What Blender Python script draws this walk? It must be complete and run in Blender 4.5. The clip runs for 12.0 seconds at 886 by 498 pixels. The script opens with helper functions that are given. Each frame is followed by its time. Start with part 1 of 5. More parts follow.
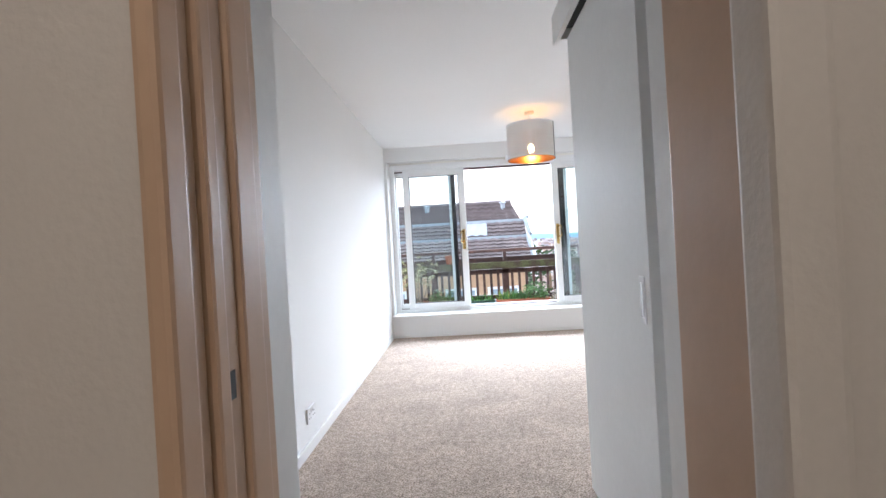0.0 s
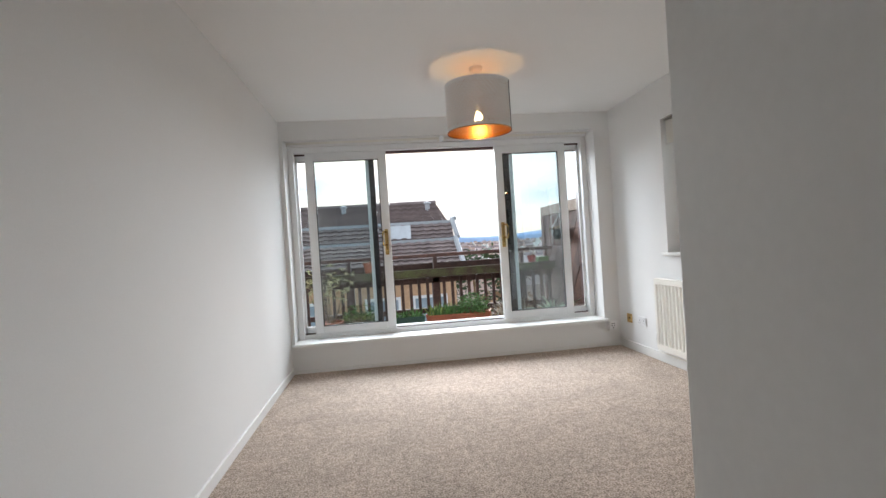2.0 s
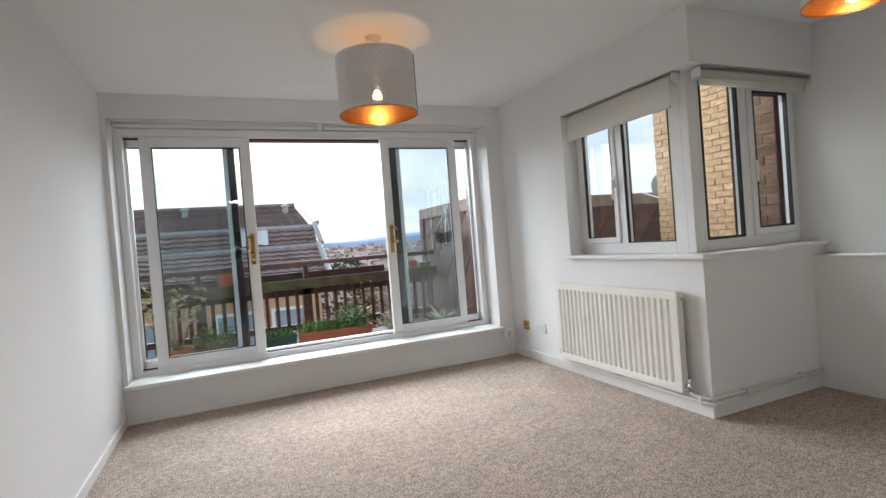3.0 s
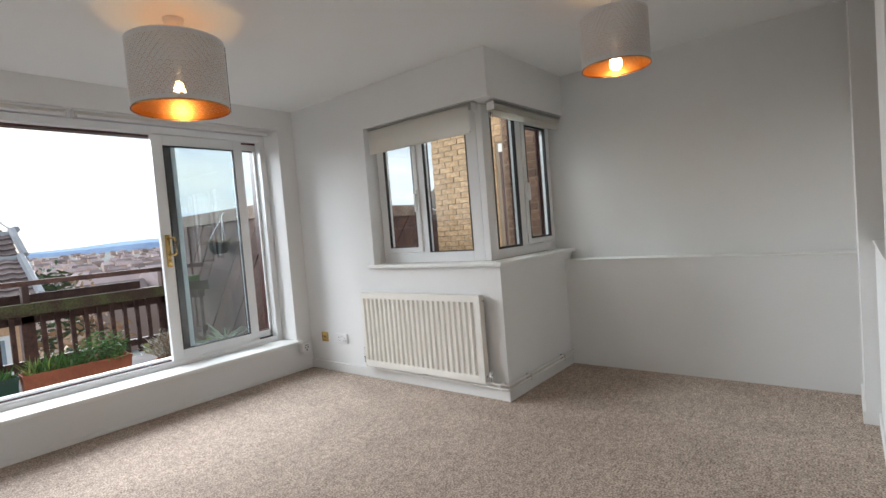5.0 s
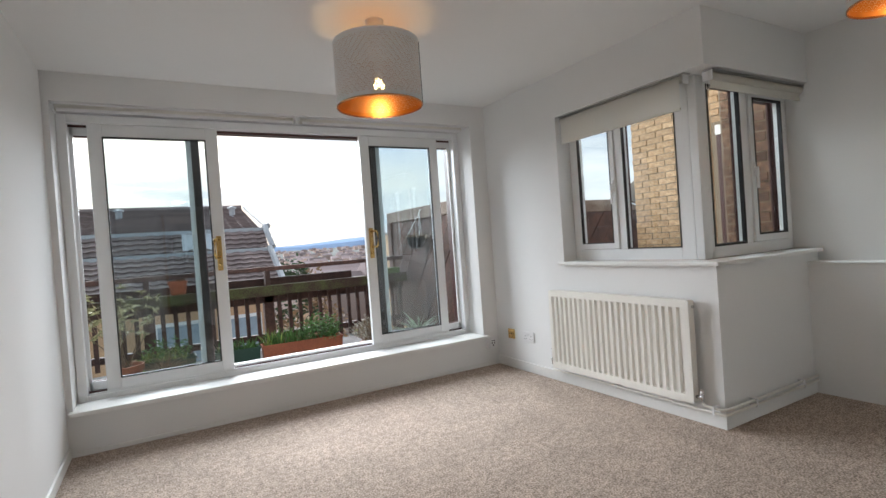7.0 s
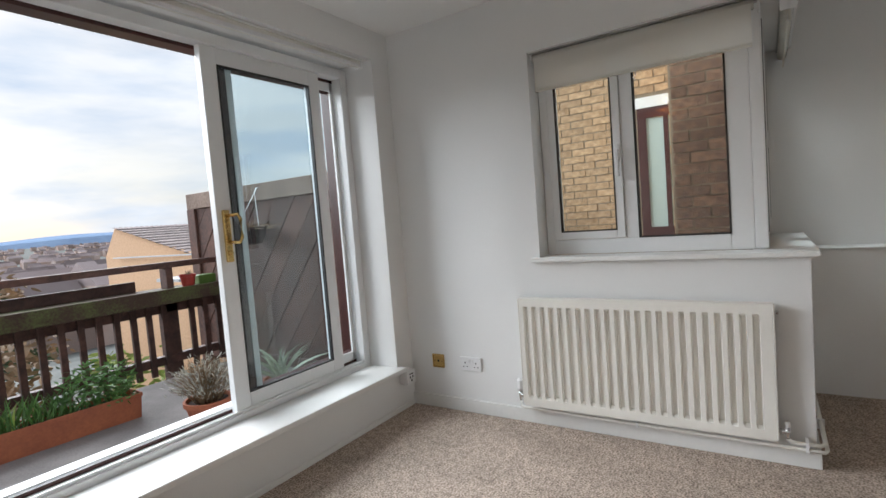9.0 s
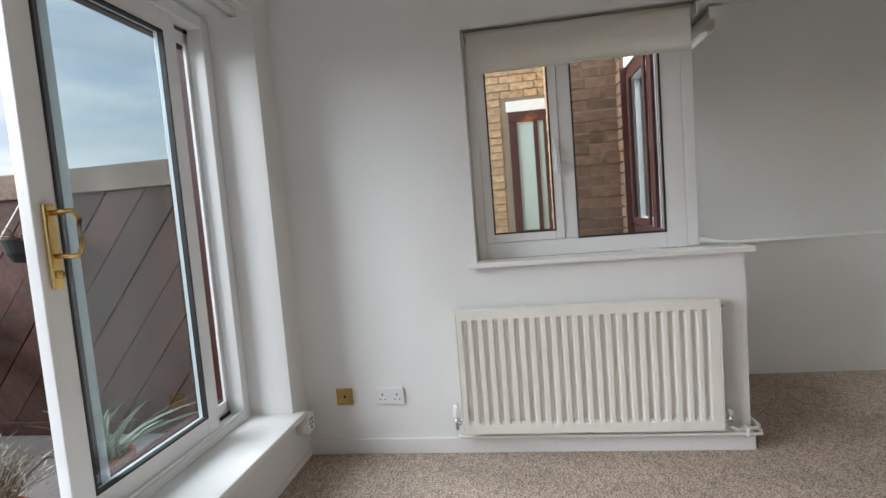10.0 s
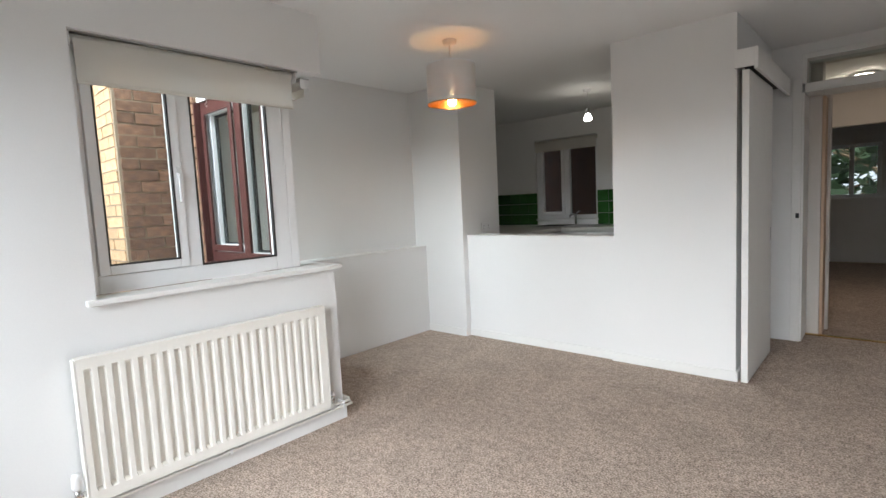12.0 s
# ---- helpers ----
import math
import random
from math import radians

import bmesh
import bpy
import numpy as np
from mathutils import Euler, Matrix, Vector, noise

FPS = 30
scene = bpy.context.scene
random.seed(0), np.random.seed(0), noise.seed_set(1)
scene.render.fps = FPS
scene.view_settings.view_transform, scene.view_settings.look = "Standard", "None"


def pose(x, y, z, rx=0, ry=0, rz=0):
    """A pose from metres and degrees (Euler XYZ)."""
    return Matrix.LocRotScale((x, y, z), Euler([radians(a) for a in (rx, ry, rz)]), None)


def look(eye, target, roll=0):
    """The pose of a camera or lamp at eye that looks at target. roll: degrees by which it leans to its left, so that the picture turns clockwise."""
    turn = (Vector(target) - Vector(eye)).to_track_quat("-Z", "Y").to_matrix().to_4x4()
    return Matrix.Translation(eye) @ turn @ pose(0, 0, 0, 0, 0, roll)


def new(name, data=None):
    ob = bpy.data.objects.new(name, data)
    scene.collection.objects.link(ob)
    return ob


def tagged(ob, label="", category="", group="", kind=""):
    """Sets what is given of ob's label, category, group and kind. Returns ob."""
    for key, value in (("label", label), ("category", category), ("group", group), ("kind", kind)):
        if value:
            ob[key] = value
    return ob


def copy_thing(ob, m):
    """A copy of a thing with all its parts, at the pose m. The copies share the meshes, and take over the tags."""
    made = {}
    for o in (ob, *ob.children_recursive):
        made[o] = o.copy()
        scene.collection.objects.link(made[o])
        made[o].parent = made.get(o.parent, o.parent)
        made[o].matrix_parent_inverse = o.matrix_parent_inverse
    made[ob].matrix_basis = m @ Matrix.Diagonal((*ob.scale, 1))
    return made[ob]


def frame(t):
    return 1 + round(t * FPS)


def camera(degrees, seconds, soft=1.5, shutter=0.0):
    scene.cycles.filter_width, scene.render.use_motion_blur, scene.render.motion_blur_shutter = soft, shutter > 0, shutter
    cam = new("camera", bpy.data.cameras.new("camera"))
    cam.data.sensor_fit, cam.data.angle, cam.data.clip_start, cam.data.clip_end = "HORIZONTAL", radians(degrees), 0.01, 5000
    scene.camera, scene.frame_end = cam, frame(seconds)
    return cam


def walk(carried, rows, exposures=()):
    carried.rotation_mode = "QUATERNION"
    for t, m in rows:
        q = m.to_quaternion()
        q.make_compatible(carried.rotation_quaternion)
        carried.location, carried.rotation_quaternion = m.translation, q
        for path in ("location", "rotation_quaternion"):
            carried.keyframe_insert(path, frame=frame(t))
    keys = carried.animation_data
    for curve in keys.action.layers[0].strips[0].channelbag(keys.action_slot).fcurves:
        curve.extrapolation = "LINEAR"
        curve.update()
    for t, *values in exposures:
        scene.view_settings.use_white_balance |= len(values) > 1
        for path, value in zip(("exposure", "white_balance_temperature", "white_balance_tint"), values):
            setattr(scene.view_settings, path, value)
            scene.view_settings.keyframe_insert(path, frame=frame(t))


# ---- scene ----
cam = camera(82.8, 12.0)
PATH = [  # seconds, eye, target, roll
    (0, (0.354, 0.601, 1.133), (0.276, 2.599, 1.122), -3.3),
    (0.5, (0.32, 0.916, 1.097), (0.28, 2.916, 1.096), -3.3),
    (1, (0.286, 1.23, 1.096), (0.308, 3.23, 1.1), -3.4),
    (1.5, (0.335, 1.611, 1.114), (0.423, 3.609, 1.111), -3.6),
    (2, (0.338, 2.019, 1.134), (0.574, 4.005, 1.121), -3.7),
    (2.5, (0.283, 2.388, 1.158), (0.773, 4.327, 1.136), -4.1),
    (3, (0.183, 2.68, 1.157), (0.97, 4.518, 1.123), -4.5),
    (3.5, (0.1, 2.856, 1.173), (1.182, 4.536, 1.12), -4.9),
    (3.7, (0.045, 2.936, 1.197), (1.265, 4.52, 1.129), -5.1),
    (5.3, (-0.172, 2.935, 1.232), (1.386, 4.18, 1.147), -4.6),
    (5.5, (-0.137, 2.91, 1.238), (1.376, 4.211, 1.151), -4.6),
    (6, (-0.055, 2.837, 1.2), (1.248, 4.354, 1.147), -4.8),
    (6.5, (-0.023, 2.869, 1.179), (1.048, 4.557, 1.147), -4.4),
    (6.7, (-0.02, 2.91, 1.172), (0.955, 4.656, 1.148), -4.1),
    (8.3, (-0.111, 4.243, 1.228), (1.214, 5.738, 1.136), -4.1),
    (8.5, (-0.049, 4.395, 1.211), (1.365, 5.805, 1.118), -4.3),
    (9, (0.079, 4.918, 1.215), (1.753, 6.006, 1.093), -4.5),
    (9.5, (0.171, 5.408, 1.219), (2.037, 6.114, 1.076), -4.5),
    (10, (0.267, 5.797, 1.223), (2.24, 6.083, 1.072), -4.6),
    (10.5, (0.285, 6.145, 1.237), (2.257, 5.853, 1.064), -4.5),
    (11, (0.289, 6.336, 1.248), (2.116, 5.545, 1.059), -4.3),
    (11.5, (0.266, 6.502, 1.266), (1.878, 5.331, 1.091), -3.6),
    (12, (0.207, 6.583, 1.289), (1.531, 5.095, 1.109), -2.8),
]
EXPOSURES = [(0.0, 2.58, 5600, 10), (0.6, 2.42, 5700, 10), (1.1, 2.0, 5900, 10), (1.6, 1.7, 6100, 10), (2.5, 1.4, 6150, 10), (6.7, 1.3, 6150, 10), (8.4, 0.98, 6200, 10), (9.6, 0.98, 6200, 10), (10.5, 1.2, 6150, 10), (12.0, 1.65, 6150, 10)]
walk(cam, [(t, look(eye, target, roll)) for t, eye, target, roll in PATH], EXPOSURES)
SKY, SUN, BULB_S, HALL_S = 0.046, 6.8, 24.0, 11.0

# ---- world, sun, exposure ----
world = bpy.data.worlds.new("world")
scene.world = world
world.use_nodes = True
wn, wl = world.node_tree.nodes, world.node_tree.links
bg = wn["Background"]
sky = wn.new("ShaderNodeTexSky")
sky.sky_type, sky.sun_disc = "NISHITA", False
sky.sun_elevation, sky.sun_rotation = radians(20), radians(-4)
sky.air_density, sky.dust_density = 1.0, 2.0
wtc = wn.new("ShaderNodeTexCoord")
wmap = wn.new("ShaderNodeMapping")
wmap.inputs["Scale"].default_value = (2.2, 2.2, 9.0)
wl.new(wtc.outputs["Generated"], wmap.inputs["Vector"])
cloud = wn.new("ShaderNodeTexNoise")
cloud.inputs["Scale"].default_value, cloud.inputs["Detail"].default_value, cloud.inputs["Roughness"].default_value = 1.3, 7.0, 0.55
wl.new(wmap.outputs["Vector"], cloud.inputs["Vector"])
cover = wn.new("ShaderNodeValToRGB")
cover.color_ramp.elements[0].position, cover.color_ramp.elements[1].position = 0.30, 0.62
wl.new(cloud.outputs["Fac"], cover.inputs["Fac"])
cmix = wn.new("ShaderNodeMix")
cmix.data_type = "RGBA"
wl.new(cover.outputs["Color"], cmix.inputs["Factor"])
wl.new(sky.outputs["Color"], cmix.inputs["A"])
tone = wn.new("ShaderNodeTexNoise")
tone.inputs["Scale"].default_value, tone.inputs["Detail"].default_value = 2.1, 6.0
wl.new(wmap.outputs["Vector"], tone.inputs["Vector"])
shade_ramp = wn.new("ShaderNodeValToRGB")
shade_ramp.color_ramp.elements[0].position, shade_ramp.color_ramp.elements[1].position = 0.36, 0.60
shade_ramp.color_ramp.elements[0].color, shade_ramp.color_ramp.elements[1].color = (0.69, 0.78, 0.90, 1), (0.98, 0.99, 1.0, 1)
wl.new(tone.outputs["Fac"], shade_ramp.inputs["Fac"])
bright = wn.new("ShaderNodeVectorMath")
bright.operation = "SCALE"
bright.inputs["Scale"].default_value = 11.0
wl.new(shade_ramp.outputs["Color"], bright.inputs[0])
wl.new(bright.outputs["Vector"], cmix.inputs["B"])
cover.color_ramp.elements[0].color = (0.45, 0.45, 0.45, 1)
wl.new(cmix.outputs["Result"], bg.inputs["Color"])
bg.inputs["Strength"].default_value = SKY

sun = new("sun", bpy.data.lights.new("sun", "SUN"))
sun.data.energy, sun.data.angle, sun.data.color = SUN, radians(80), (0.97, 0.985, 1.0)
sun.matrix_world = look((-0.5, 30, 9.1), (1.2, 5, 0))


# ---- materials ----
def mat(name, color, rough=0.6, metal=0.0, var=0.12, scale=6.0, bump=0.0, bscale=60.0, color2=None, coords="Object", spec=0.5, stretch=(1, 1, 1), random_tint=0.0, island=False, mixw=0.45, lo=0.32, hi=0.66):
    """A painted or natural surface: two scales of noise in colour, and fine relief."""
    m = bpy.data.materials.new(name)
    m.use_nodes = True
    n, l = m.node_tree.nodes, m.node_tree.links
    b = n["Principled BSDF"]
    b.inputs["Roughness"].default_value, b.inputs["Metallic"].default_value = rough, metal
    b.inputs["Specular IOR Level"].default_value = spec
    tc = n.new("ShaderNodeTexCoord")
    mp = n.new("ShaderNodeMapping")
    mp.inputs["Scale"].default_value = stretch
    l.new(tc.outputs[coords], mp.inputs["Vector"])
    big, fine = n.new("ShaderNodeTexNoise"), n.new("ShaderNodeTexNoise")
    big.inputs["Scale"].default_value, big.inputs["Detail"].default_value = scale, 4
    fine.inputs["Scale"].default_value, fine.inputs["Detail"].default_value = bscale, 3
    for t in (big, fine):
        l.new(mp.outputs["Vector"], t.inputs["Vector"])
    add = n.new("ShaderNodeMath")
    add.operation = "MULTIPLY_ADD"
    add.inputs[1].default_value = mixw
    l.new(fine.outputs["Fac"], add.inputs[0])
    half = n.new("ShaderNodeMath")
    half.operation = "MULTIPLY"
    half.inputs[1].default_value = 1 - mixw
    l.new(big.outputs["Fac"], half.inputs[0])
    l.new(half.outputs[0], add.inputs[2])
    ramp = n.new("ShaderNodeValToRGB")
    c2 = color2 or tuple(c * (1 - 2 * var) for c in color)
    ramp.color_ramp.elements[0].position, ramp.color_ramp.elements[1].position = lo, hi
    ramp.color_ramp.elements[0].color, ramp.color_ramp.elements[1].color = (*c2, 1), (*color, 1)
    l.new(add.outputs[0], ramp.inputs["Fac"])
    out = ramp.outputs["Color"]
    if random_tint:
        hsv = n.new("ShaderNodeHueSaturation")
        if island:
            rnd = n.new("ShaderNodeNewGeometry").outputs["Random Per Island"]
        else:
            rnd = n.new("ShaderNodeObjectInfo").outputs["Random"]
        rng = n.new("ShaderNodeMapRange")
        rng.inputs["To Min"].default_value, rng.inputs["To Max"].default_value = 1 - random_tint, 1 + random_tint
        l.new(rnd, rng.inputs["Value"])
        l.new(rng.outputs["Result"], hsv.inputs["Value"])
        l.new(out, hsv.inputs["Color"])
        out = hsv.outputs["Color"]
    l.new(out, b.inputs["Base Color"])
    if bump:
        bp = n.new("ShaderNodeBump")
        bp.inputs["Strength"].default_value, bp.inputs["Distance"].default_value = bump, 0.004
        l.new(fine.outputs["Fac"], bp.inputs["Height"])
        l.new(bp.outputs["Normal"], b.inputs["Normal"])
    return m


def glass_mat(name, tint, gloss=0.012, graze=0.22):
    """Thin clear pane: straight through, with a faint mirror."""
    m = bpy.data.materials.new(name)
    m.use_nodes = True
    n, l = m.node_tree.nodes, m.node_tree.links
    n.remove(n["Principled BSDF"])
    tr, gl, mx, lw_ = n.new("ShaderNodeBsdfTransparent"), n.new("ShaderNodeBsdfGlossy"), n.new("ShaderNodeMixShader"), n.new("ShaderNodeLayerWeight")
    tr.inputs["Color"].default_value = (*tint, 1)
    gl.inputs["Roughness"].default_value = 0.0
    pw, ma = n.new("ShaderNodeMath"), n.new("ShaderNodeMath")
    pw.operation, pw.inputs[1].default_value = "POWER", 4.0
    ma.operation, ma.inputs[1].default_value, ma.inputs[2].default_value = "MULTIPLY_ADD", graze, gloss
    l.new(lw_.outputs["Facing"], pw.inputs[0])
    l.new(pw.outputs[0], ma.inputs[0])
    l.new(ma.outputs[0], mx.inputs["Fac"])
    l.new(tr.outputs[0], mx.inputs[1])
    l.new(gl.outputs[0], mx.inputs[2])
    l.new(mx.outputs[0], n["Material Output"].inputs["Surface"])
    return m


def glow_mat(name, color, strength):
    m = bpy.data.materials.new(name)
    m.use_nodes = True
    b = m.node_tree.nodes["Principled BSDF"]
    b.inputs["Emission Color"].default_value, b.inputs["Emission Strength"].default_value = (*color, 1), strength
    return m


def shade_mat(name, color, rough, metal):
    """Lampshade sheet punched with rows of small overlapping scales."""
    m = mat(name, color, rough, metal, var=0.05, scale=8)
    n, l = m.node_tree.nodes, m.node_tree.links
    tc = n.new("ShaderNodeTexCoord")
    sep = n.new("ShaderNodeSeparateXYZ")
    l.new(tc.outputs["Object"], sep.inputs[0])

    def op(kind, a, b=None, c=None):
        q = n.new("ShaderNodeMath")
        q.operation = kind
        for k, v in enumerate((a, b, c)):
            if v is None:
                continue
            if isinstance(v, (int, float)):
                q.inputs[k].default_value = v
            else:
                l.new(v, q.inputs[k])
        return q.outputs[0]

    ang = op("ARCTAN2", sep.outputs["Y"], sep.outputs["X"])
    u = op("MULTIPLY", ang, 44 / (2 * math.pi))
    v = op("MULTIPLY", sep.outputs["Z"], 52.0)
    row = op("FLOOR", v)
    shift = op("MULTIPLY", op("MODULO", row, 2.0), 0.5)
    fu = op("SUBTRACT", op("FRACT", op("ADD", op("ADD", u, 40.0), shift)), 0.5)
    fv = op("FRACT", v)
    d = op("SQRT", op("ADD", op("MULTIPLY", fu, fu), op("MULTIPLY", op("MULTIPLY", fv, fv), 0.3)))
    ring = op("LESS_THAN", op("ABSOLUTE", op("SUBTRACT", d, 0.38)), 0.024)
    core = op("LESS_THAN", d, 0.075)
    hole = op("MAXIMUM", ring, core)
    edge = op("MULTIPLY", op("GREATER_THAN", sep.outputs["Z"], 0.03), op("LESS_THAN", sep.outputs["Z"], 0.32))
    tr, mx = n.new("ShaderNodeBsdfTransparent"), n.new("ShaderNodeMixShader")
    l.new(op("MULTIPLY", hole, edge), mx.inputs["Fac"])
    l.new(n["Principled BSDF"].outputs[0], mx.inputs[1])
    l.new(tr.outputs[0], mx.inputs[2])
    l.new(mx.outputs[0], n["Material Output"].inputs["Surface"])
    return m


def carpet_mat():
    """Cut pile: mottled flecks, brushed patches and a tufted relief."""
    m = mat("carpet", (0.66, 0.545, 0.46), 0.95, 0, scale=30.0, bscale=115, color2=(0.23, 0.18, 0.145), spec=0.08, mixw=0.74, lo=0.40, hi=0.60)
    n, l = m.node_tree.nodes, m.node_tree.links
    b = n["Principled BSDF"]
    tc = n.new("ShaderNodeTexCoord")
    patch, tuft = n.new("ShaderNodeTexNoise"), n.new("ShaderNodeTexNoise")
    patch.inputs["Scale"].default_value, patch.inputs["Detail"].default_value, patch.inputs["Distortion"].default_value = 3.5, 6, 1.2
    tuft.inputs["Scale"].default_value, tuft.inputs["Detail"].default_value, tuft.inputs["Roughness"].default_value = 75, 6, 0.75
    for t in (patch, tuft):
        l.new(tc.outputs["Object"], t.inputs["Vector"])
    worn, hsv = n.new("ShaderNodeMapRange"), n.new("ShaderNodeHueSaturation")
    worn.inputs["From Min"].default_value, worn.inputs["From Max"].default_value = 0.3, 0.7
    worn.inputs["To Min"].default_value, worn.inputs["To Max"].default_value = 0.88, 1.10
    l.new(patch.outputs["Fac"], worn.inputs["Value"])
    l.new(worn.outputs["Result"], hsv.inputs["Value"])
    l.new(b.inputs["Base Color"].links[0].from_socket, hsv.inputs["Color"])
    l.new(hsv.outputs["Color"], b.inputs["Base Color"])
    bp = n.new("ShaderNodeBump")
    bp.inputs["Strength"].default_value, bp.inputs["Distance"].default_value = 0.55, 0.012
    l.new(tuft.outputs["Fac"], bp.inputs["Height"])
    l.new(bp.outputs["Normal"], b.inputs["Normal"])
    return m


WALL = mat("wall_paint", (0.82, 0.82, 0.81), 0.85, var=0.02, scale=1.2, bump=0.12, bscale=180, spec=0.15)
CEIL = mat("ceiling_paint", (0.83, 0.83, 0.82), 0.75, var=0.02, scale=1.0, bump=0.1, bscale=140)
GLOSS = mat("gloss_paint", (0.83, 0.83, 0.81), 0.55, var=0.025, scale=4, spec=0.2, bump=0.05, bscale=40)
# cream gloss, browned: warm hall light and shade are mixed into the colour
CREAM = mat("cream_paint_in_warm_shade", (0.60, 0.43, 0.30), 0.5, var=0.04, scale=5, bump=0.15, bscale=30, spec=0.3)
HALLP = mat("hall_paint", (0.70, 0.665, 0.62), 0.65, var=0.03, scale=2, bump=0.15, bscale=120)
UPVC = mat("white_upvc", (0.84, 0.85, 0.85), 0.28, var=0.015, scale=5)
BROWN = mat("brown_window_frame", (0.075, 0.025, 0.022), 0.35, var=0.15, scale=12)
STILE = mat("black_stile", (0.03, 0.026, 0.026), 0.4)
BAR = mat("pale_green_grey_bar", (0.70, 0.75, 0.74), 0.4, var=0.05)
DARK = mat("dark_gasket_and_gap_shade", (0.02, 0.02, 0.02), 0.6)
BRASS = mat("polished_brass", (0.75, 0.52, 0.2), 0.18, 1.0, var=0.08)
CHROME = mat("chrome", (0.7, 0.7, 0.7), 0.15, 1.0, var=0.05)
STEEL = mat("brushed_steel", (0.5, 0.5, 0.5), 0.3, 1.0, var=0.08)
RADP = mat("radiator_enamel", (0.84, 0.82, 0.76), 0.3, var=0.02, scale=5)
PLAST = mat("white_plastic", (0.82, 0.82, 0.82), 0.35, var=0.02)
CLOTH = mat("roller_blind_cloth", (0.83, 0.82, 0.78), 0.85, var=0.03, scale=4, bump=0.3, bscale=300)
cn, cl = CLOTH.node_tree.nodes, CLOTH.node_tree.links
ct, cx_ = cn.new("ShaderNodeBsdfTranslucent"), cn.new("ShaderNodeMixShader")
ct.inputs["Color"].default_value, cx_.inputs["Fac"].default_value = (0.85, 0.82, 0.75, 1), 0.5
cl.new(cn["Principled BSDF"].outputs[0], cx_.inputs[1])
cl.new(ct.outputs[0], cx_.inputs[2])
cl.new(cx_.outputs[0], cn["Material Output"].inputs["Surface"])
CARPET = carpet_mat()
VINYL = mat("kitchen_floor", (0.25, 0.23, 0.2), 0.5, var=0.1)
SHADE_OUT = shade_mat("white_shade", (0.83, 0.81, 0.78), 0.6, 0.0)
SHADE_IN = shade_mat("copper_shade_lining", (0.52, 0.235, 0.065), 0.3, 0.85)
COPPER = mat("copper_rim", (0.75, 0.4, 0.2), 0.25, 1.0)
BULB = glow_mat("bulb_glow", (1.0, 0.66, 0.28), BULB_S)
BULBW = glow_mat("bulb_glow_white", (1.0, 0.9, 0.75), 13)
GLASS = glass_mat("pane_glass", (0.93, 0.96, 0.955), 0.03, 0.3)
GLASS3 = glass_mat("outer_pane_glass", (0.93, 0.96, 0.955), 0.0, 0.0)
GLASS2 = glass_mat("sash_glass", (0.88, 0.93, 0.95), 0.085, 0.5)
FROST = mat("net_curtain_behind_glass", (0.5, 0.6, 0.56), 0.25, var=0.06, scale=3, stretch=(1, 6, 1))
WOOD = mat("stained_timber", (0.10, 0.045, 0.032), 0.7, var=0.2, scale=8, bump=0.4, bscale=40, color2=(0.03, 0.015, 0.012), stretch=(1, 1, 1), random_tint=0.25)
FENCE = mat("weathered_fence_board", (0.125, 0.055, 0.036), 0.75, scale=5, bump=0.2, bscale=35, color2=(0.04, 0.019, 0.014), random_tint=0.25)
FGREY = mat("weathered_grey_timber", (0.30, 0.22, 0.17), 0.8, scale=6, bump=0.5, bscale=35, color2=(0.14, 0.09, 0.065))
MOSS = mat("mossy_timber", (0.085, 0.10, 0.03), 0.9, scale=5, bump=0.6, bscale=60, color2=(0.05, 0.028, 0.018), lo=0.46, hi=0.66)
DECK = mat("balcony_paving", (0.27, 0.245, 0.235), 0.8, scale=5, bump=0.3, bscale=90, color2=(0.15, 0.135, 0.13))
TERRA = mat("terracotta", (0.42, 0.135, 0.06), 0.75, scale=9, bump=0.2, bscale=70, color2=(0.28, 0.085, 0.045))
GREENP = mat("dark_green_plastic", (0.015, 0.06, 0.035), 0.45, var=0.1)
REDP = mat("red_plastic", (0.35, 0.03, 0.02), 0.5)
SOIL = mat("soil", (0.04, 0.028, 0.02), 1.0, bump=0.8, bscale=90)
LEAF = mat("green_leaf", (0.10, 0.22, 0.045), 0.55, color2=(0.05, 0.12, 0.03), random_tint=0.4, island=True)
LEAFY = mat("yellow_green_leaf", (0.30, 0.36, 0.07), 0.55, color2=(0.14, 0.2, 0.04), random_tint=0.35, island=True)
LAV = mat("silver_grey_leaf", (0.50, 0.50, 0.44), 0.7, color2=(0.27, 0.25, 0.2), random_tint=0.4, island=True)
TWIG = mat("dry_stem", (0.24, 0.16, 0.09), 0.8, random_tint=0.3, island=True)
DLEAF = mat("evergreen_leaf", (0.05, 0.085, 0.03), 0.7, color2=(0.02, 0.04, 0.015), random_tint=0.4, island=True)
# lit and shaded brick: the fall of light is painted into both colours
BRICK_LIT = mat("yellow_brick_lit", (0.58, 0.395, 0.23), 0.9, scale=20, bump=1.0, bscale=40, color2=(0.38, 0.24, 0.13), random_tint=0.14)
BRICK_SHADED = mat("brown_brick_shaded", (0.24, 0.135, 0.08), 0.9, scale=22, bump=1.0, bscale=38, color2=(0.10, 0.055, 0.035), random_tint=0.25)
MORTAR = mat("mortar", (0.30, 0.235, 0.165), 1.0, bump=0.5, bscale=120)
ORANGE = mat("orange_brickwork", (0.64, 0.42, 0.26), 0.9, scale=10, color2=(0.50, 0.31, 0.18), bump=0.4, bscale=30)
TILE = mat("brown_roof_tile", (0.27, 0.215, 0.20), 0.85, scale=3, color2=(0.13, 0.10, 0.095), random_tint=0.2, island=True)
LEAD = mat("grey_flashing", (0.42, 0.44, 0.46), 0.6)
GTILE = mat("green_glazed_tile", (0.035, 0.13, 0.03), 0.15, var=0.15, scale=8, random_tint=0.12)
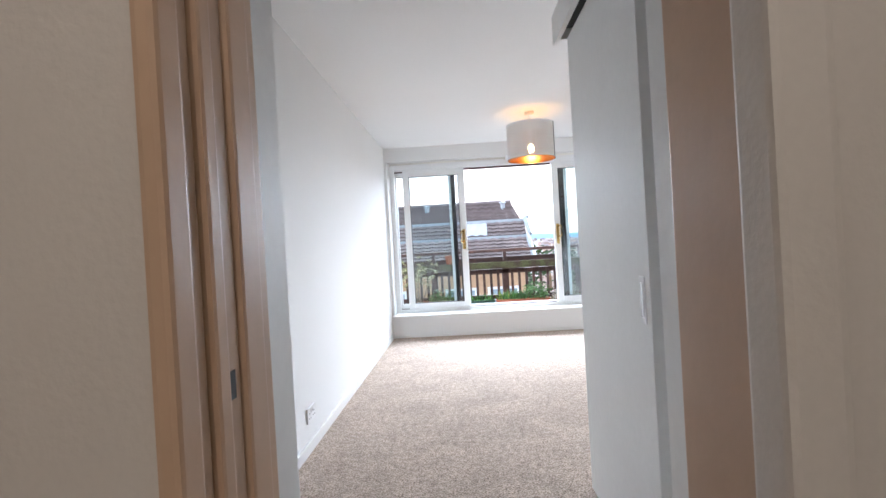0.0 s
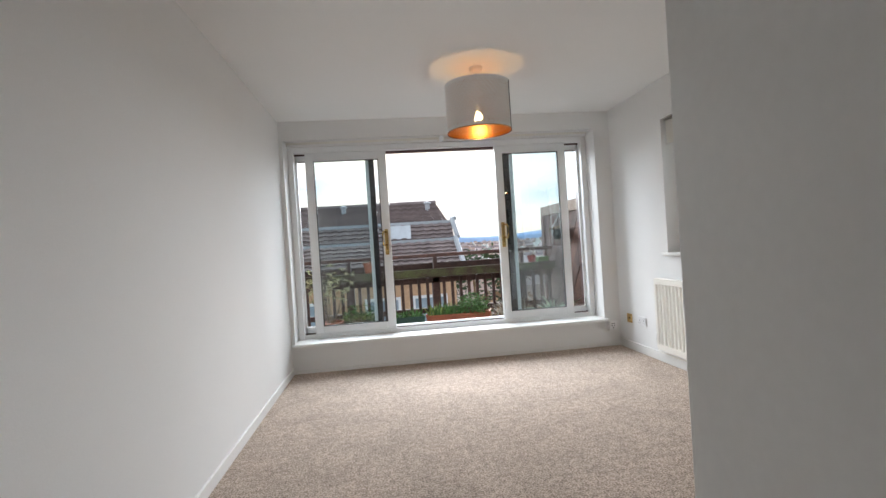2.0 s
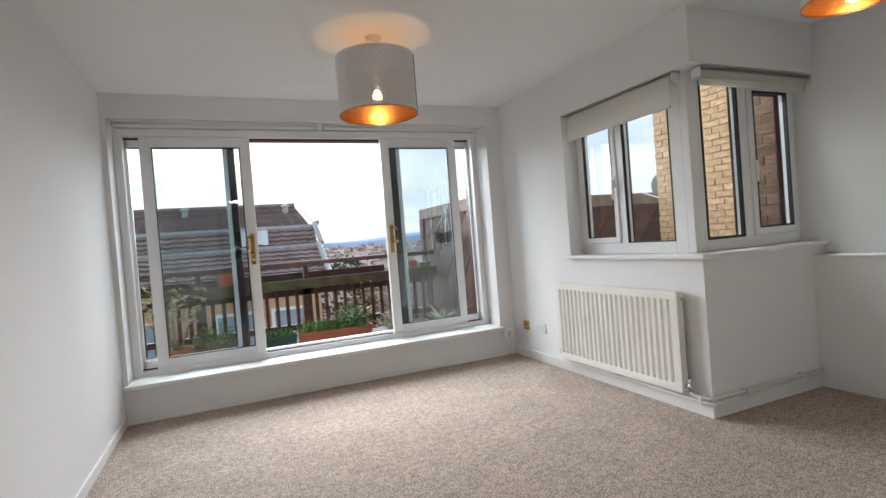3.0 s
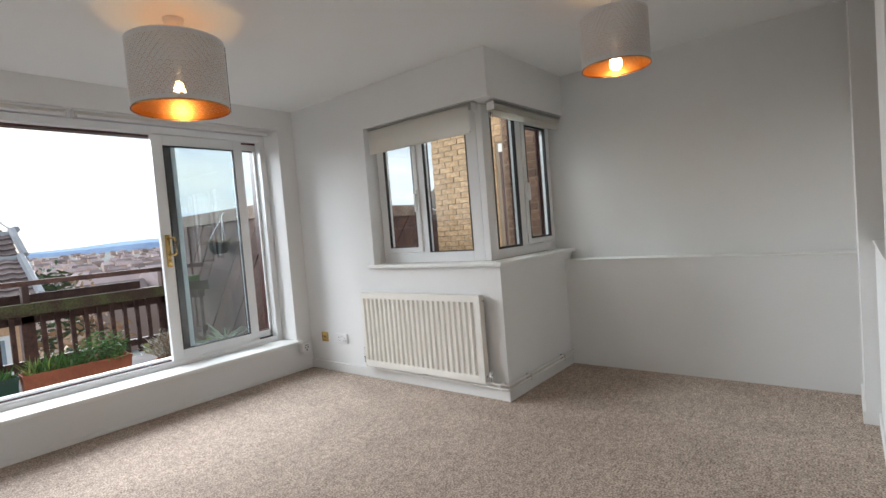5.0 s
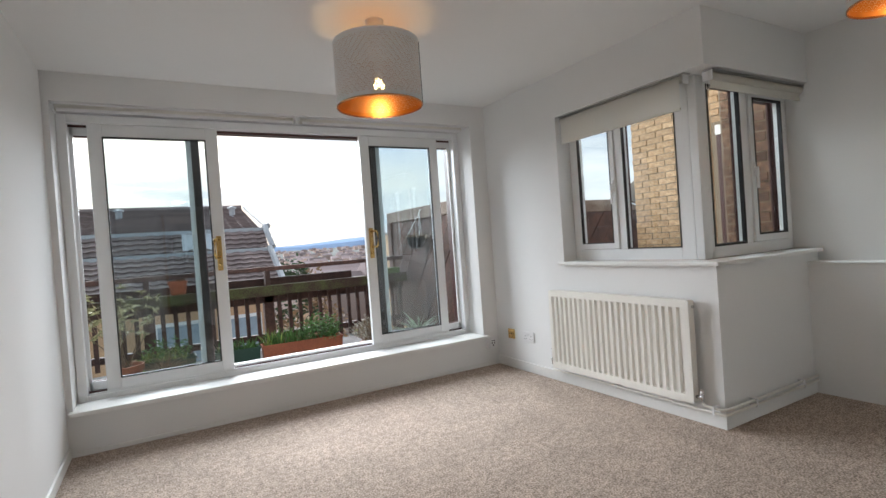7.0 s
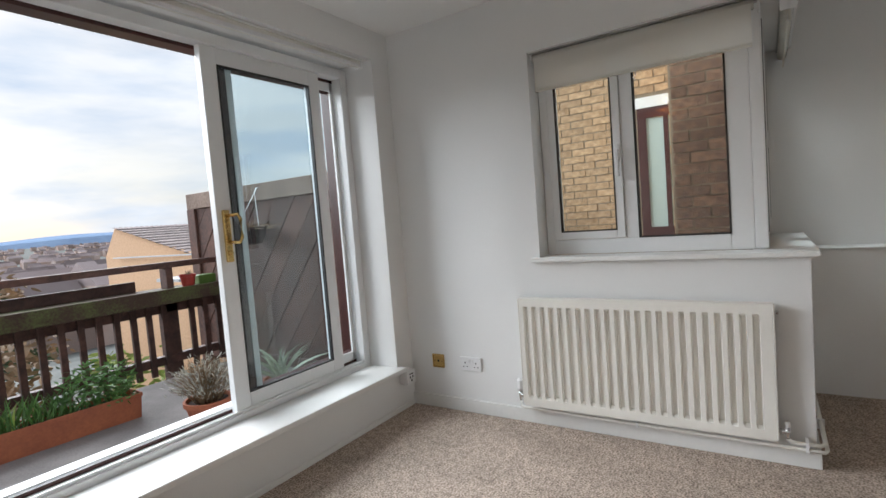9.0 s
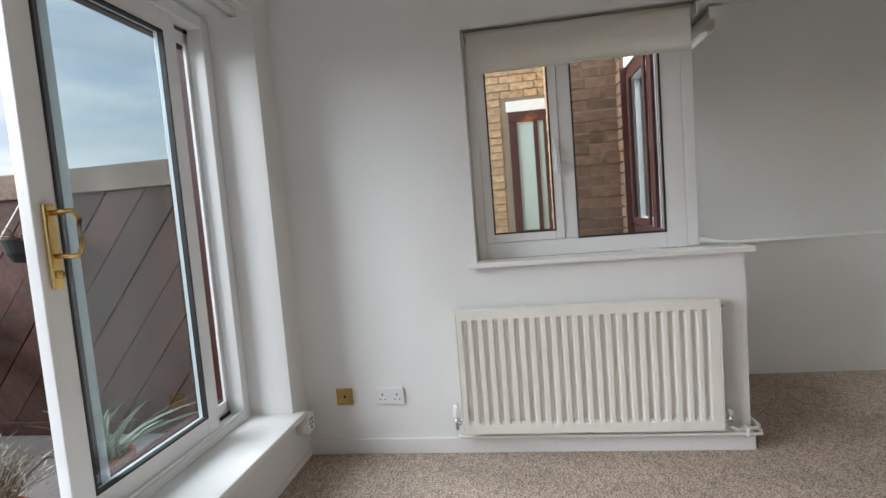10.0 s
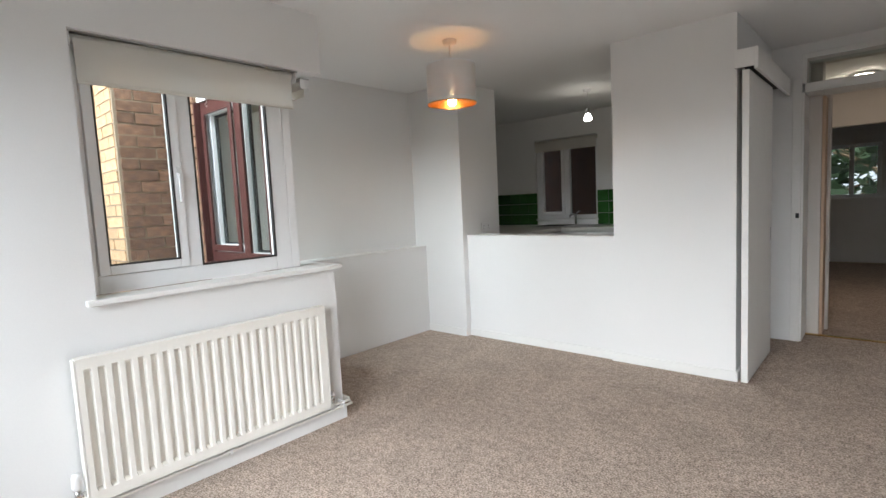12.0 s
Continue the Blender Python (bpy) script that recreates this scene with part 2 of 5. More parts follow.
WORKTOP = mat("pale_worktop", (0.6, 0.58, 0.54), 0.35, var=0.1, bscale=200)
GRASS = mat("distant_ground", (0.22, 0.22, 0.21), 1.0, scale=0.03, bscale=0.3, color2=(0.13, 0.14, 0.13), spec=0.0)
# blue of the air's haze is put straight into the hill colour
HILL = mat("far_hill_haze_blue", (0.22, 0.30, 0.42), 1.0, scale=0.01, bscale=0.05, color2=(0.16, 0.22, 0.33), spec=0.0)
TOWN = mat("town_walls", (0.55, 0.48, 0.45), 0.9, scale=0.1, color2=(0.36, 0.22, 0.16), random_tint=0.5, island=True, spec=0.0)
TOWNR = mat("town_roofs", (0.36, 0.31, 0.31), 0.9, scale=0.1, color2=(0.2, 0.15, 0.14), random_tint=0.5, island=True, spec=0.0)


# ---- builders ----
def bx(bm, x0, x1, y0, y1, z0, z1, bevel=0.0):
    r = bmesh.ops.create_cube(bm, size=1)["verts"]
    for v in r:
        v.co = ((x0 + x1) / 2 + v.co.x * (x1 - x0), (y0 + y1) / 2 + v.co.y * (y1 - y0), (z0 + z1) / 2 + v.co.z * (z1 - z0))
    if bevel:
        es = list({e for v in r for e in v.link_edges})
        bmesh.ops.bevel(bm, geom=es, offset=bevel, segments=2, affect="EDGES", profile=0.6)
    return bm


def box(*a, bevel=0.0):
    return bx(bmesh.new(), *a, bevel=bevel)


def tube(bm, pts, r, sides=8, cap=True):
    """A round bar along a run of points."""
    rings = []
    for k, p in enumerate(pts):
        p = Vector(p)
        a = Vector(pts[max(k - 1, 0)])
        b = Vector(pts[min(k + 1, len(pts) - 1)])
        q = (b - a).to_track_quat("Z", "Y")
        rr = r[k] if isinstance(r, (list, tuple)) else r
        rings.append([bm.verts.new(p + q @ Vector((rr * math.cos(2 * math.pi * s / sides), rr * math.sin(2 * math.pi * s / sides), 0))) for s in range(sides)])
    for a, b in zip(rings, rings[1:]):
        for s in range(sides):
            bm.faces.new((a[s], a[(s + 1) % sides], b[(s + 1) % sides], b[s]))
    if cap:
        bm.faces.new(rings[0][::-1])
        bm.faces.new(rings[-1])
    return bm


def lathe(bm, prof, sides=32, cx=0.0, cy=0.0):
    """Turns a profile of (radius, height) about the upright axis."""
    rings = [[bm.verts.new((cx + r * math.cos(2 * math.pi * s / sides), cy + r * math.sin(2 * math.pi * s / sides), z)) for s in range(sides)] for r, z in prof]
    for a, b in zip(rings, rings[1:]):
        for s in range(sides):
            bm.faces.new((a[s], a[(s + 1) % sides], b[(s + 1) % sides], b[s]))
    return bm


def obj(name, bm, material, smooth=False):
    me = bpy.data.meshes.new(name)
    bmesh.ops.recalc_face_normals(bm, faces=bm.faces)
    bm.to_mesh(me)
    bm.free()
    me.materials.append(material)
    if smooth:
        for p in me.polygons:
            p.use_smooth = True
    return new(name, me)


def part(name, bm, material, parent, label="", smooth=False):
    o = obj(name, bm, material, smooth)
    o.parent = parent
    if label:
        o["label"] = label
    return o


def thing(name, at, label, category, group="", rz=0.0):
    e = new(name)
    e.empty_display_size = 0.1
    e.matrix_world = pose(*at, 0, 0, rz)
    return tagged(e, label, category, group)


def struct(name, bm, material, label, category):
    return tagged(obj(name, bm, material), label, category, "", "structure")


def boxes(*rows, bevel=0.0):
    bm = bmesh.new()
    for r in rows:
        bx(bm, *r, bevel=bevel)
    return bm


def blade(bm, p, d, length, w, bend=0.3, segs=3):
    """A leaf: a tapered bent strip from p along d."""
    d = Vector(d).normalized()
    side = d.cross(Vector((random.uniform(-1, 1), random.uniform(-1, 1), 0.3))).normalized()
    prev = None
    for k in range(segs + 1):
        f = k / segs
        c = Vector(p) + d * length * f + Vector((d.x, d.y, -0.6)) * bend * length * f * f
        ww = w * (1 - f) ** 0.6 * (0.5 + 1.2 * f if f < 0.5 else 1.1) + 0.0006
        a, b = bm.verts.new(c - side * ww), bm.verts.new(c + side * ww)
        if prev:
            bm.faces.new((prev[0], prev[1], b, a))
        prev = (a, b)


# ---- structure ----
CZ = 2.405
LX, RX, FY, CY = -0.585, 2.71, 6.94, 4.77
struct("floor", boxes((LX - 0.2, 4.2, 1.0, FY + 0.1, -0.2, 0.0)), CARPET, "beige-grey cut pile carpet on the living room floor", "carpet")
struct("floor_hall", boxes((-1.6, 4.9, -4.2, 1.0, -0.2, 0.0)), CARPET, "beige carpet running through the hall", "carpet")
struct("ceiling", boxes((LX - 0.3, 2.95, -4.3, 7.34, CZ, CZ + 0.2), (2.95, 5.0, -4.3, 4.97, CZ, CZ + 0.2), (-1.7, LX - 0.3, -4.3, 1.0, CZ, CZ + 0.2)), CEIL, "plain white painted ceiling", "ceiling")
struct("wall_west", boxes((LX - 0.2, LX, 1.58, 7.34, -0.2, CZ)), WALL, "plain white painted plaster wall", "wall")
OL, OR, OT, OB = -0.55, 2.545, 2.225, 0.255
struct("wall_north", boxes((LX, OL, FY, 7.34, -0.2, CZ), (OR, 2.95, FY, 7.34, -0.2, CZ), (OL, OR, FY, 7.34, OT, CZ), (OL, OR, FY, 7.34, -0.2, OB)), WALL, "white wall with a wide window opening and low upstand", "wall")
WB, WT = 0.93, 2.075
struct("wall_east", boxes((RX, 2.95, 5.99, FY, -0.2, CZ), (RX, 2.95, CY, 5.99, -0.2, WB), (RX, 2.95, CY, 5.99, WT, CZ)), WALL, "white wall stepping out below a corner window", "wall")
struct("wall_return", boxes((2.95, 3.72, CY, 5.0, -0.2, WB), (2.95, 3.86, CY, 5.0, WT, CZ), (3.86, 4.2, CY, 5.0, WB, CZ), (3.72, 4.2, CY, 5.0, -0.2, WB)), WALL, "white return wall under the corner window", "wall")
struct("wall_alcove", boxes((3.72, 4.1, 2.89, CY, -0.2, 0.86), (3.86, 4.1, 2.89, CY, 0.86, CZ)), WALL, "white alcove wall with a shallow ledge at waist height", "wall")
struct("trim_ledge", boxes((3.712, 3.862, 2.89, CY, 0.86, 0.872), bevel=0.004), GLOSS, "white painted ledge along the alcove wall", "ledge")
struct("wall_pier", boxes((3.23, 4.1, 2.29, 2.89, -0.2, CZ)), WALL, "white wall pier beside the kitchen hatch", "wall")
struct("wall_hatch", boxes((1.775, 3.23, 2.64, 2.825, -0.2, 0.965)), WALL, "low white wall below the open kitchen hatch", "wall")
struct("wall_kitchen", boxes((0.95, 1.775, 2.64, 2.85, -0.2, CZ), (0.95, 1.05, 1.58, 2.64, -0.2, CZ)), WALL, "white wall between the kitchen and living room", "wall")
struct("trim_hatch", boxes((1.775, 3.23, 2.63, 2.833, 0.965, 0.977), bevel=0.003), GLOSS, "white painted shelf of the kitchen hatch", "shelf")
struct("wall_kitchen_side", boxes((4.7, 4.9, 0.1, 2.9, -0.2, CZ), (4.1, 4.7, 2.6, 2.83, -0.2, CZ)), WALL, "white kitchen wall", "wall")
KL, KR, KB, KT = 3.04, 3.97, 1.0, 2.1
struct("wall_south", boxes((1.05, KL, 0.1, 0.3, -0.2, CZ), (KR, 4.7, 0.1, 0.3, -0.2, CZ), (KL, KR, 0.1, 0.3, -0.2, KB), (KL, KR, 0.1, 0.3, KT, CZ)), WALL, "white kitchen wall round a window opening", "wall")
# doorway between hall and living room
DL, DR = -0.01, 0.745
struct("wall_doorway", boxes((LX - 0.2, DL, 1.25, 1.58, -0.2, CZ), (DR, 1.05, 1.25, 1.58, -0.2, CZ), (DL, DR, 1.25, 1.58, 2.33, CZ)), WALL, "white end wall with the hall doorway and fanlight", "wall")
struct("wall_hall", boxes((-1.0, 0.075, 1.05, 1.25, -0.2, CZ), (-1.0, 0.098, 1.0, 1.05, -0.2, CZ), (0.64, 1.05, 1.0, 1.25, -0.2, CZ), (0.075, 0.64, 1.0, 1.25, 2.33, CZ)), HALLP, "warm off-white wall on the hall side", "wall")
struct("wall_hall_side", boxes((0.86, 1.0, -1.6, 1.0, -0.2, CZ), (-0.9, -0.75, -1.6, 1.0, -0.2, CZ)), HALLP, "warm off-white hall walls", "wall")
# made-up wall: narrows the opening so the far room stays dark
struct("wall_hall_light_block", boxes((-0.75, 0.12, -1.6, -1.48, -0.2, CZ), (0.12, 0.86, -1.6, -1.48, 2.0, CZ)), HALLP, "added off-white wall with a doorway, holding hall lamp light back", "wall")
struct("wall_far_room", boxes((-1.6, 0.30, -4.2, -4.0, -0.2, CZ), (1.04, 2.0, -4.2, -4.0, -0.2, CZ), (0.30, 1.04, -4.2, -4.0, -0.2, 1.06), (0.30, 1.04, -4.2, -4.0, 1.92, CZ), (-1.6, -1.45, -4.0, -1.6, -0.2, CZ), (1.9, 2.05, -4.0, -1.6, -0.2, CZ), (1.0, 2.0, -1.6, -1.45, -0.2, CZ), (-1.6, -0.9, -1.6, -1.45, -0.2, CZ)), WALL, "white walls of the room past the hall", "wall")


def skirting(name, rows):
    struct(name, boxes(*rows, bevel=0.004), GLOSS, "white painted skirting board", "skirting")


skirting("baseboard_west", [(LX, LX + 0.014, 1.58, FY, 0, 0.065)])
skirting("baseboard_north", [(LX + 0.014, RX - 0.016, FY - 0.012, FY, 0, 0.03)])
skirting("baseboard_east", [(RX - 0.016, RX, CY - 0.016, FY, 0, 0.08)])
skirting("baseboard_return", [(RX, 3.72, CY - 0.016, CY, 0, 0.08)])
skirting("baseboard_pier", [(3.23, 3.72, 2.89, 2.902, 0, 0.07)])
skirting("baseboard_hatch", [(1.8, 3.23, 2.825, 2.837, 0, 0.07)])
skirting("baseboard_kitchen", [(0.938, 1.8, 2.85, 2.862, 0, 0.07)])
skirting("baseboard_kitchen_side", [(0.938, 0.95, 1.6, 2.85, 0, 0.07)])

# door lining, architraves and fanlight
door = thing("door_1", (0, 0, 0), "white painted door frame with glazed fanlight above", "door frame")
door["kind"] = "structure"
part("lining_left", boxes((DL, DL + 0.018, 1.255, 1.575, 0, 2.03), bevel=0.003), GLOSS, door)
part("lining_right", boxes((DR - 0.018, DR, 1.255, 1.575, 0, 2.03), bevel=0.003), GLOSS, door)
part("head", boxes((DL + 0.018, DR - 0.018, 1.3, 1.575, 2.03, 2.10), bevel=0.003), GLOSS, door)
part("top_rail", boxes((DL, DR, 1.3, 1.575, 2.29, 2.33), bevel=0.003), GLOSS, door)
part("fanlight_stile", boxes((DL, DL + 0.03, 1.3, 1.575, 2.10, 2.29)), GLOSS, door)
part("fanlight_stile", boxes((DR - 0.03, DR, 1.3, 1.575, 2.10, 2.29)), GLOSS, door)
part("fanlight_pane", boxes((DL + 0.03, DR - 0.03, 1.44, 1.445, 2.10, 2.29)), GLASS, door)
for y0, y1, x1 in ((0.992, 1.03, 0.120), (1.033, 1.068, 0.107), (1.071, 1.10, 0.114), (1.103, 1.142, 0.1045), (1.145, 1.20, 0.110), (1.203, 1.25, 0.097)):
    part("jamb_moulding", boxes((0.0985 if y1 < 1.05 else 0.0755, x1, y0, y1, 0, 2.03), bevel=0.006), CREAM, door, "cream stepped door jamb, browned to show warm lamplight and shade")
part("stop_right", boxes((0.615, 0.639, 1.045, 1.235, 0, 2.03), bevel=0.006), CREAM, door, "cream stepped door jamb, browned to show warm lamplight and shade")
part("trim_right", boxes((0.59, 0.6395, 0.985, 1.04, 0, 2.06), bevel=0.008), HALLP, door)
part("strike_hole", boxes((0.104, 0.1052, 1.112, 1.126, 0.985, 1.015)), DARK, door, "dark strike hole in the jamb")
part("latch_keep", boxes((DR + 0.006, DR + 0.03, 1.5915, 1.595, 1.03, 1.07)), DARK, door, "dark latch keep in the door post")
part("architrave", boxes((DR - 0.004, DR + 0.06, 1.58, 1.592, 0, 2.14), (DL - 0.06, DL + 0.004, 1.58, 1.592, 0, 2.14), bevel=0.004), GLOSS, door)
part("threshold", boxes((DL, DR, 1.27, 1.31, 0.0, 0.008)), BRASS, door, "thin metal carpet bar")

# sliding kitchen door
sd = thing("sliding_door", (0.895, 2.46, 0.012), "white flush sliding door hung on a wall track", "door")
part("leaf", boxes((-0.02, 0.02, -0.42, 0.42, 0, 2.02), bevel=0.003), GLOSS, sd)
pull = part("pull", boxes((-0.023, -0.019, -0.385, -0.34, 0.86, 1.0), bevel=0.002), PLAST, sd, "white recessed flush pull")
part("recess", boxes((-0.0245, -0.0225, -0.373, -0.352, 0.88, 0.98)), STEEL, pull)
struct("trim_pelmet", boxes((0.82, 0.842, 1.6, 2.93, 2.02, 2.15), (0.842, 0.95, 1.6, 2.93, 2.13, 2.15), (0.842, 0.95, 2.91, 2.93, 2.04, 2.13), bevel=0.002), GLOSS, "white boxed pelmet hiding the sliding door track", "pelmet")
part("track", boxes((0.845, 0.945, 1.61, 2.9, 2.085, 2.125)), DARK, thing("door_track", (0, 0, 0), "dark metal sliding door track under the pelmet", "track"))


# ---- windows ----
def rim(x0, x1, z0, z1, w, y0, y1, wb=None, bevel=0.004):
    """A rectangular frame in the plane of x and z."""
    wb = wb or w
    return boxes((x0, x0 + w, y0, y1, z0, z1), (x1 - w, x1, y0, y1, z0, z1), (x0 + w, x1 - w, y0, y1, z1 - w, z1), (x0 + w, x1 - w, y0, y1, z0, z0 + wb), bevel=bevel)


w1 = thing("window_1", (0, 0, 0), "white plastic sliding patio window standing open in the middle", "window")
w1["kind"] = "structure"
part("window_frame", rim(OL + 0.002, OR - 0.002, 0.262, 2.2, 0.055, 7.16, 7.235), UPVC, w1)
part("outer_frame", rim(OL + 0.002, OR - 0.002, 0.262, 2.2, 0.07, 7.238, 7.33), BROWN, w1, "dark brown outer window frame")
part("window_sill", boxes((OL - 0.02, OR + 0.03, 6.885, 7.158, 0.256, 0.285), bevel=0.006), GLOSS, w1, "white painted timber window board")
part("track_rail", boxes((OL + 0.06, OR - 0.06, 7.17, 7.178, 0.317, 0.33), (OL + 0.06, OR - 0.06, 7.245, 7.253, 0.332, 0.345)), UPVC, w1)
part("threshold", boxes((OL + 0.075, OR - 0.075, 7.236, 7.334, 0.3325, 0.339)), UPVC, w1)
part("head_vent", boxes((0.0, 0.42, 7.15, 7.159, 2.165, 2.185), bevel=0.002), UPVC, w1)
for x0, x1, side in ((-0.385, 0.425, 1), (1.555, 2.32, -1)):
    s = part("sash", rim(x0, x1, 0.318, 2.143, 0.085, 7.18, 7.222), UPVC, w1, "white sliding sash pushed to the side")
    part("gasket", rim(x0 + 0.083, x1 - 0.083, 0.401, 2.06, 0.008, 7.177, 7.2, bevel=0), DARK, s)
    p = part("pane", boxes((x0 + 0.085, x1 - 0.085, 7.2, 7.205, 0.403, 2.058)), GLASS2, s)
    p.visible_shadow = False
    hx = x1 - 0.045 if side > 0 else x0 + 0.045
    hb = bmesh.new()
    bx(hb, hx - 0.019, hx + 0.019, 7.166, 7.18, 1.08, 1.34, bevel=0.006)
    h = part("handle", hb, BRASS, s, "polished brass pull handle")
    g = bmesh.new()
    tube(g, [(hx, 7.168, 1.31), (hx - 0.03 * side, 7.12, 1.315), (hx - 0.036 * side, 7.108, 1.29), (hx - 0.036 * side, 7.108, 1.2), (hx - 0.03 * side, 7.12, 1.175), (hx, 7.168, 1.18)], 0.0085, 10)
    part("grip", g, BRASS, h, smooth=True)
    k = bmesh.new()
    tube(k, [(hx, 7.168, 1.125), (hx, 7.155, 1.125)], 0.012, 12)
    part("lock", k, BRASS, h, smooth=True)
for x0, x1 in ((-0.545, 0.30), (1.66, 2.54)):
    xi = x1 - 0.085 if x0 < 0 else x0 - 0.01
    xb, xp = (xi + 0.03, xi - 0.006) if x0 < 0 else (xi + 0.008, xi + 0.075)
    part("stile", boxes((xb, xb + (0.046 if x0 < 0 else 0.063), 7.236, 7.252, 0.335, 2.128)), STILE, w1, "nearly black meeting stile")
    part("stile_bar", boxes((xp, xp + 0.034, 7.238, 7.2485, 0.392, 2.074)), BAR, w1, "pale green-grey inner face of the stile")
    f = part("fixed_light", rim(x0, x1, 0.335, 2.128, 0.06, 7.25, 7.29), BROWN, w1, "fixed light in a dark brown frame")
    p = part("pane", boxes((x0 + 0.06, x1 - 0.06, 7.268, 7.273, 0.395, 2.068)), GLASS3, f)
    p.visible_shadow = False
    xo = x0 if x0 < 0 else x1 - 0.075
    part("bead", boxes((xo, xo + 0.075, 7.236, 7.249, 0.335, 2.128), (x0 + 0.061, x1 - 0.061, 7.236, 7.249, 2.075, 2.128), (x0 + 0.061, x1 - 0.061, 7.236, 7.249, 0.335, 0.39)), UPVC, f, "white inner bead")

# corner window: two lights in each face, meeting at a white post
WX, WY = 2.84, 4.915


def rim_x(y0, y1, z0, z1, w, x0, x1, bevel=0.003):
    return boxes((x0, x1, y0, y0 + w, z0, z1), (x0, x1, y1 - w, y1, z0, z1), (x0, x1, y0 + w, y1 - w, z1 - w, z1), (x0, x1, y0 + w, y1 - w, z0, z0 + w), bevel=bevel)


w2 = thing("window_2", (0, 0, 0), "white plastic casement window, brown outside, in the corner", "window")
w2["kind"] = "structure"
part("window_frame", boxes((WX, WX + 0.05, 4.97, 5.066, 0.957, 2.073), (WX, WX + 0.05, 5.942, 5.988, 0.957, 2.073), (WX, WX + 0.05, 5.066, 5.942, 2.025, 2.073), (WX, WX + 0.05, 5.066, 5.942, 0.957, 1.036), (WX, WX + 0.05, 5.482, 5.548, 1.036, 2.025), bevel=0.004), UPVC, w2)
part("outer_frame", boxes((WX + 0.052, WX + 0.07, 4.99, 5.064, 0.957, 2.073), (WX + 0.052, WX + 0.07, 5.944, 5.988, 0.957, 2.073), (WX + 0.052, WX + 0.07, 5.064, 5.944, 2.027, 2.073), (WX + 0.052, WX + 0.07, 5.064, 5.944, 0.957, 1.034), (WX + 0.052, WX + 0.07, 5.485, 5.545, 1.034, 2.027)), BROWN, w2, "dark brown outer frame")
cs = part("casement", rim_x(5.55, 5.938, 1.040, 2.021, 0.042, WX - 0.012, WX + 0.04), UPVC, w2, "white opening casement")
part("gasket", rim_x(5.59, 5.898, 1.080, 1.981, 0.007, WX - 0.014, WX + 0.01, bevel=0), DARK, cs)
part("pane", boxes((WX + 0.012, WX + 0.016, 5.592, 5.896, 1.082, 1.979)), GLASS, cs)
hb = boxes((WX - 0.022, WX - 0.012, 5.558, 5.578, 1.44, 1.53), (WX - 0.042, WX - 0.026, 5.56, 5.576, 1.36, 1.49), (WX - 0.042, WX - 0.012, 5.56, 5.576, 1.475, 1.5), bevel=0.004)
part("handle", hb, PLAST, cs, "white espagnolette handle")
part("gasket", rim_x(5.064, 5.484, 1.034, 2.027, 0.008, WX - 0.003, WX + 0.02, bevel=0), DARK, w2)
part("pane", boxes((WX + 0.024, WX + 0.028, 5.066, 5.482, 1.036, 2.025)), GLASS, w2)
part("window_sill", boxes((2.672, 2.84, 4.735, 6.03, 0.932, 0.956), bevel=0.005), GLOSS, w2, "white painted window board")
part("corner_post", boxes((2.84, 2.925, WY, 4.97, 0.957, 2.073), bevel=0.006), UPVC, w2, "white corner post")

w3 = thing("window_3", (0, 0, 0), "white plastic casement window with an outside view of brick", "window")
w3["kind"] = "structure"
XA, XM, XN, XB = 2.945, 3.29, 3.375, 3.858
part("window_frame", boxes((2.926, XA, WY, WY + 0.048, 0.957, 2.073), (XB - 0.04, XB, WY, WY + 0.05, 0.957, 2.073), (XA, XB - 0.04, WY, WY + 0.05, 2.025, 2.073), (XA, XB - 0.04, WY, WY + 0.05, 0.957, 1.03), (XM, XN, WY, WY + 0.05, 1.03, 2.025), bevel=0.003), UPVC, w3)
part("outer_frame", boxes((XB - 0.045, XB, WY + 0.052, WY + 0.07, 0.957, 2.073), (XA, XB - 0.045, WY + 0.052, WY + 0.07, 2.027, 2.073), (XA, XB - 0.045, WY + 0.052, WY + 0.07, 0.957, 1.028), (XM + 0.003, XN - 0.003, WY + 0.052, WY + 0.07, 1.028, 2.027)), BROWN, w3, "dark brown outer frame")
cs = part("casement", rim(XN + 0.003, XB - 0.043, 1.034, 2.023, 0.045, WY - 0.012, WY + 0.04, bevel=0.003), UPVC, w3, "white opening casement")
part("outer_sill", boxes((2.94, XB, WY + 0.072, WY + 0.13, 0.932, 0.955)), BROWN, w3, "dark brown outer sill")
part("outer_reveal", boxes((XB - 0.012, XB + 0.0015, WY + 0.0715, 5.03, 0.957, 2.073)), BROWN, w3, "dark brown outer reveal")
part("outer_casement", rim(XN + 0.005, XB - 0.045, 1.036, 2.021, 0.043, WY + 0.072, WY + 0.086, bevel=0.003), BROWN, cs, "dark brown outer face")
part("gasket", rim(XN + 0.046, XB - 0.086, 1.077, 1.98, 0.012, WY - 0.014, WY + 0.01, bevel=0), DARK, cs)
part("pane", boxes((XN + 0.048, XB - 0.088, WY + 0.012, WY + 0.016, 1.079, 1.978)), GLASS, cs)
hx = XN + 0.024
hb = boxes((hx - 0.011, hx + 0.011, WY - 0.022, WY - 0.012, 1.46, 1.55), (hx - 0.008, hx + 0.008, WY - 0.042, WY - 0.026, 1.38, 1.51), (hx - 0.008, hx + 0.008, WY - 0.042, WY - 0.012, 1.495, 1.52), bevel=0.004)
part("handle", hb, PLAST, cs, "white espagnolette handle")
part("gasket", rim(XA - 0.002, XM + 0.002, 1.028, 2.027, 0.016, WY - 0.003, WY + 0.02, bevel=0), DARK, w3)
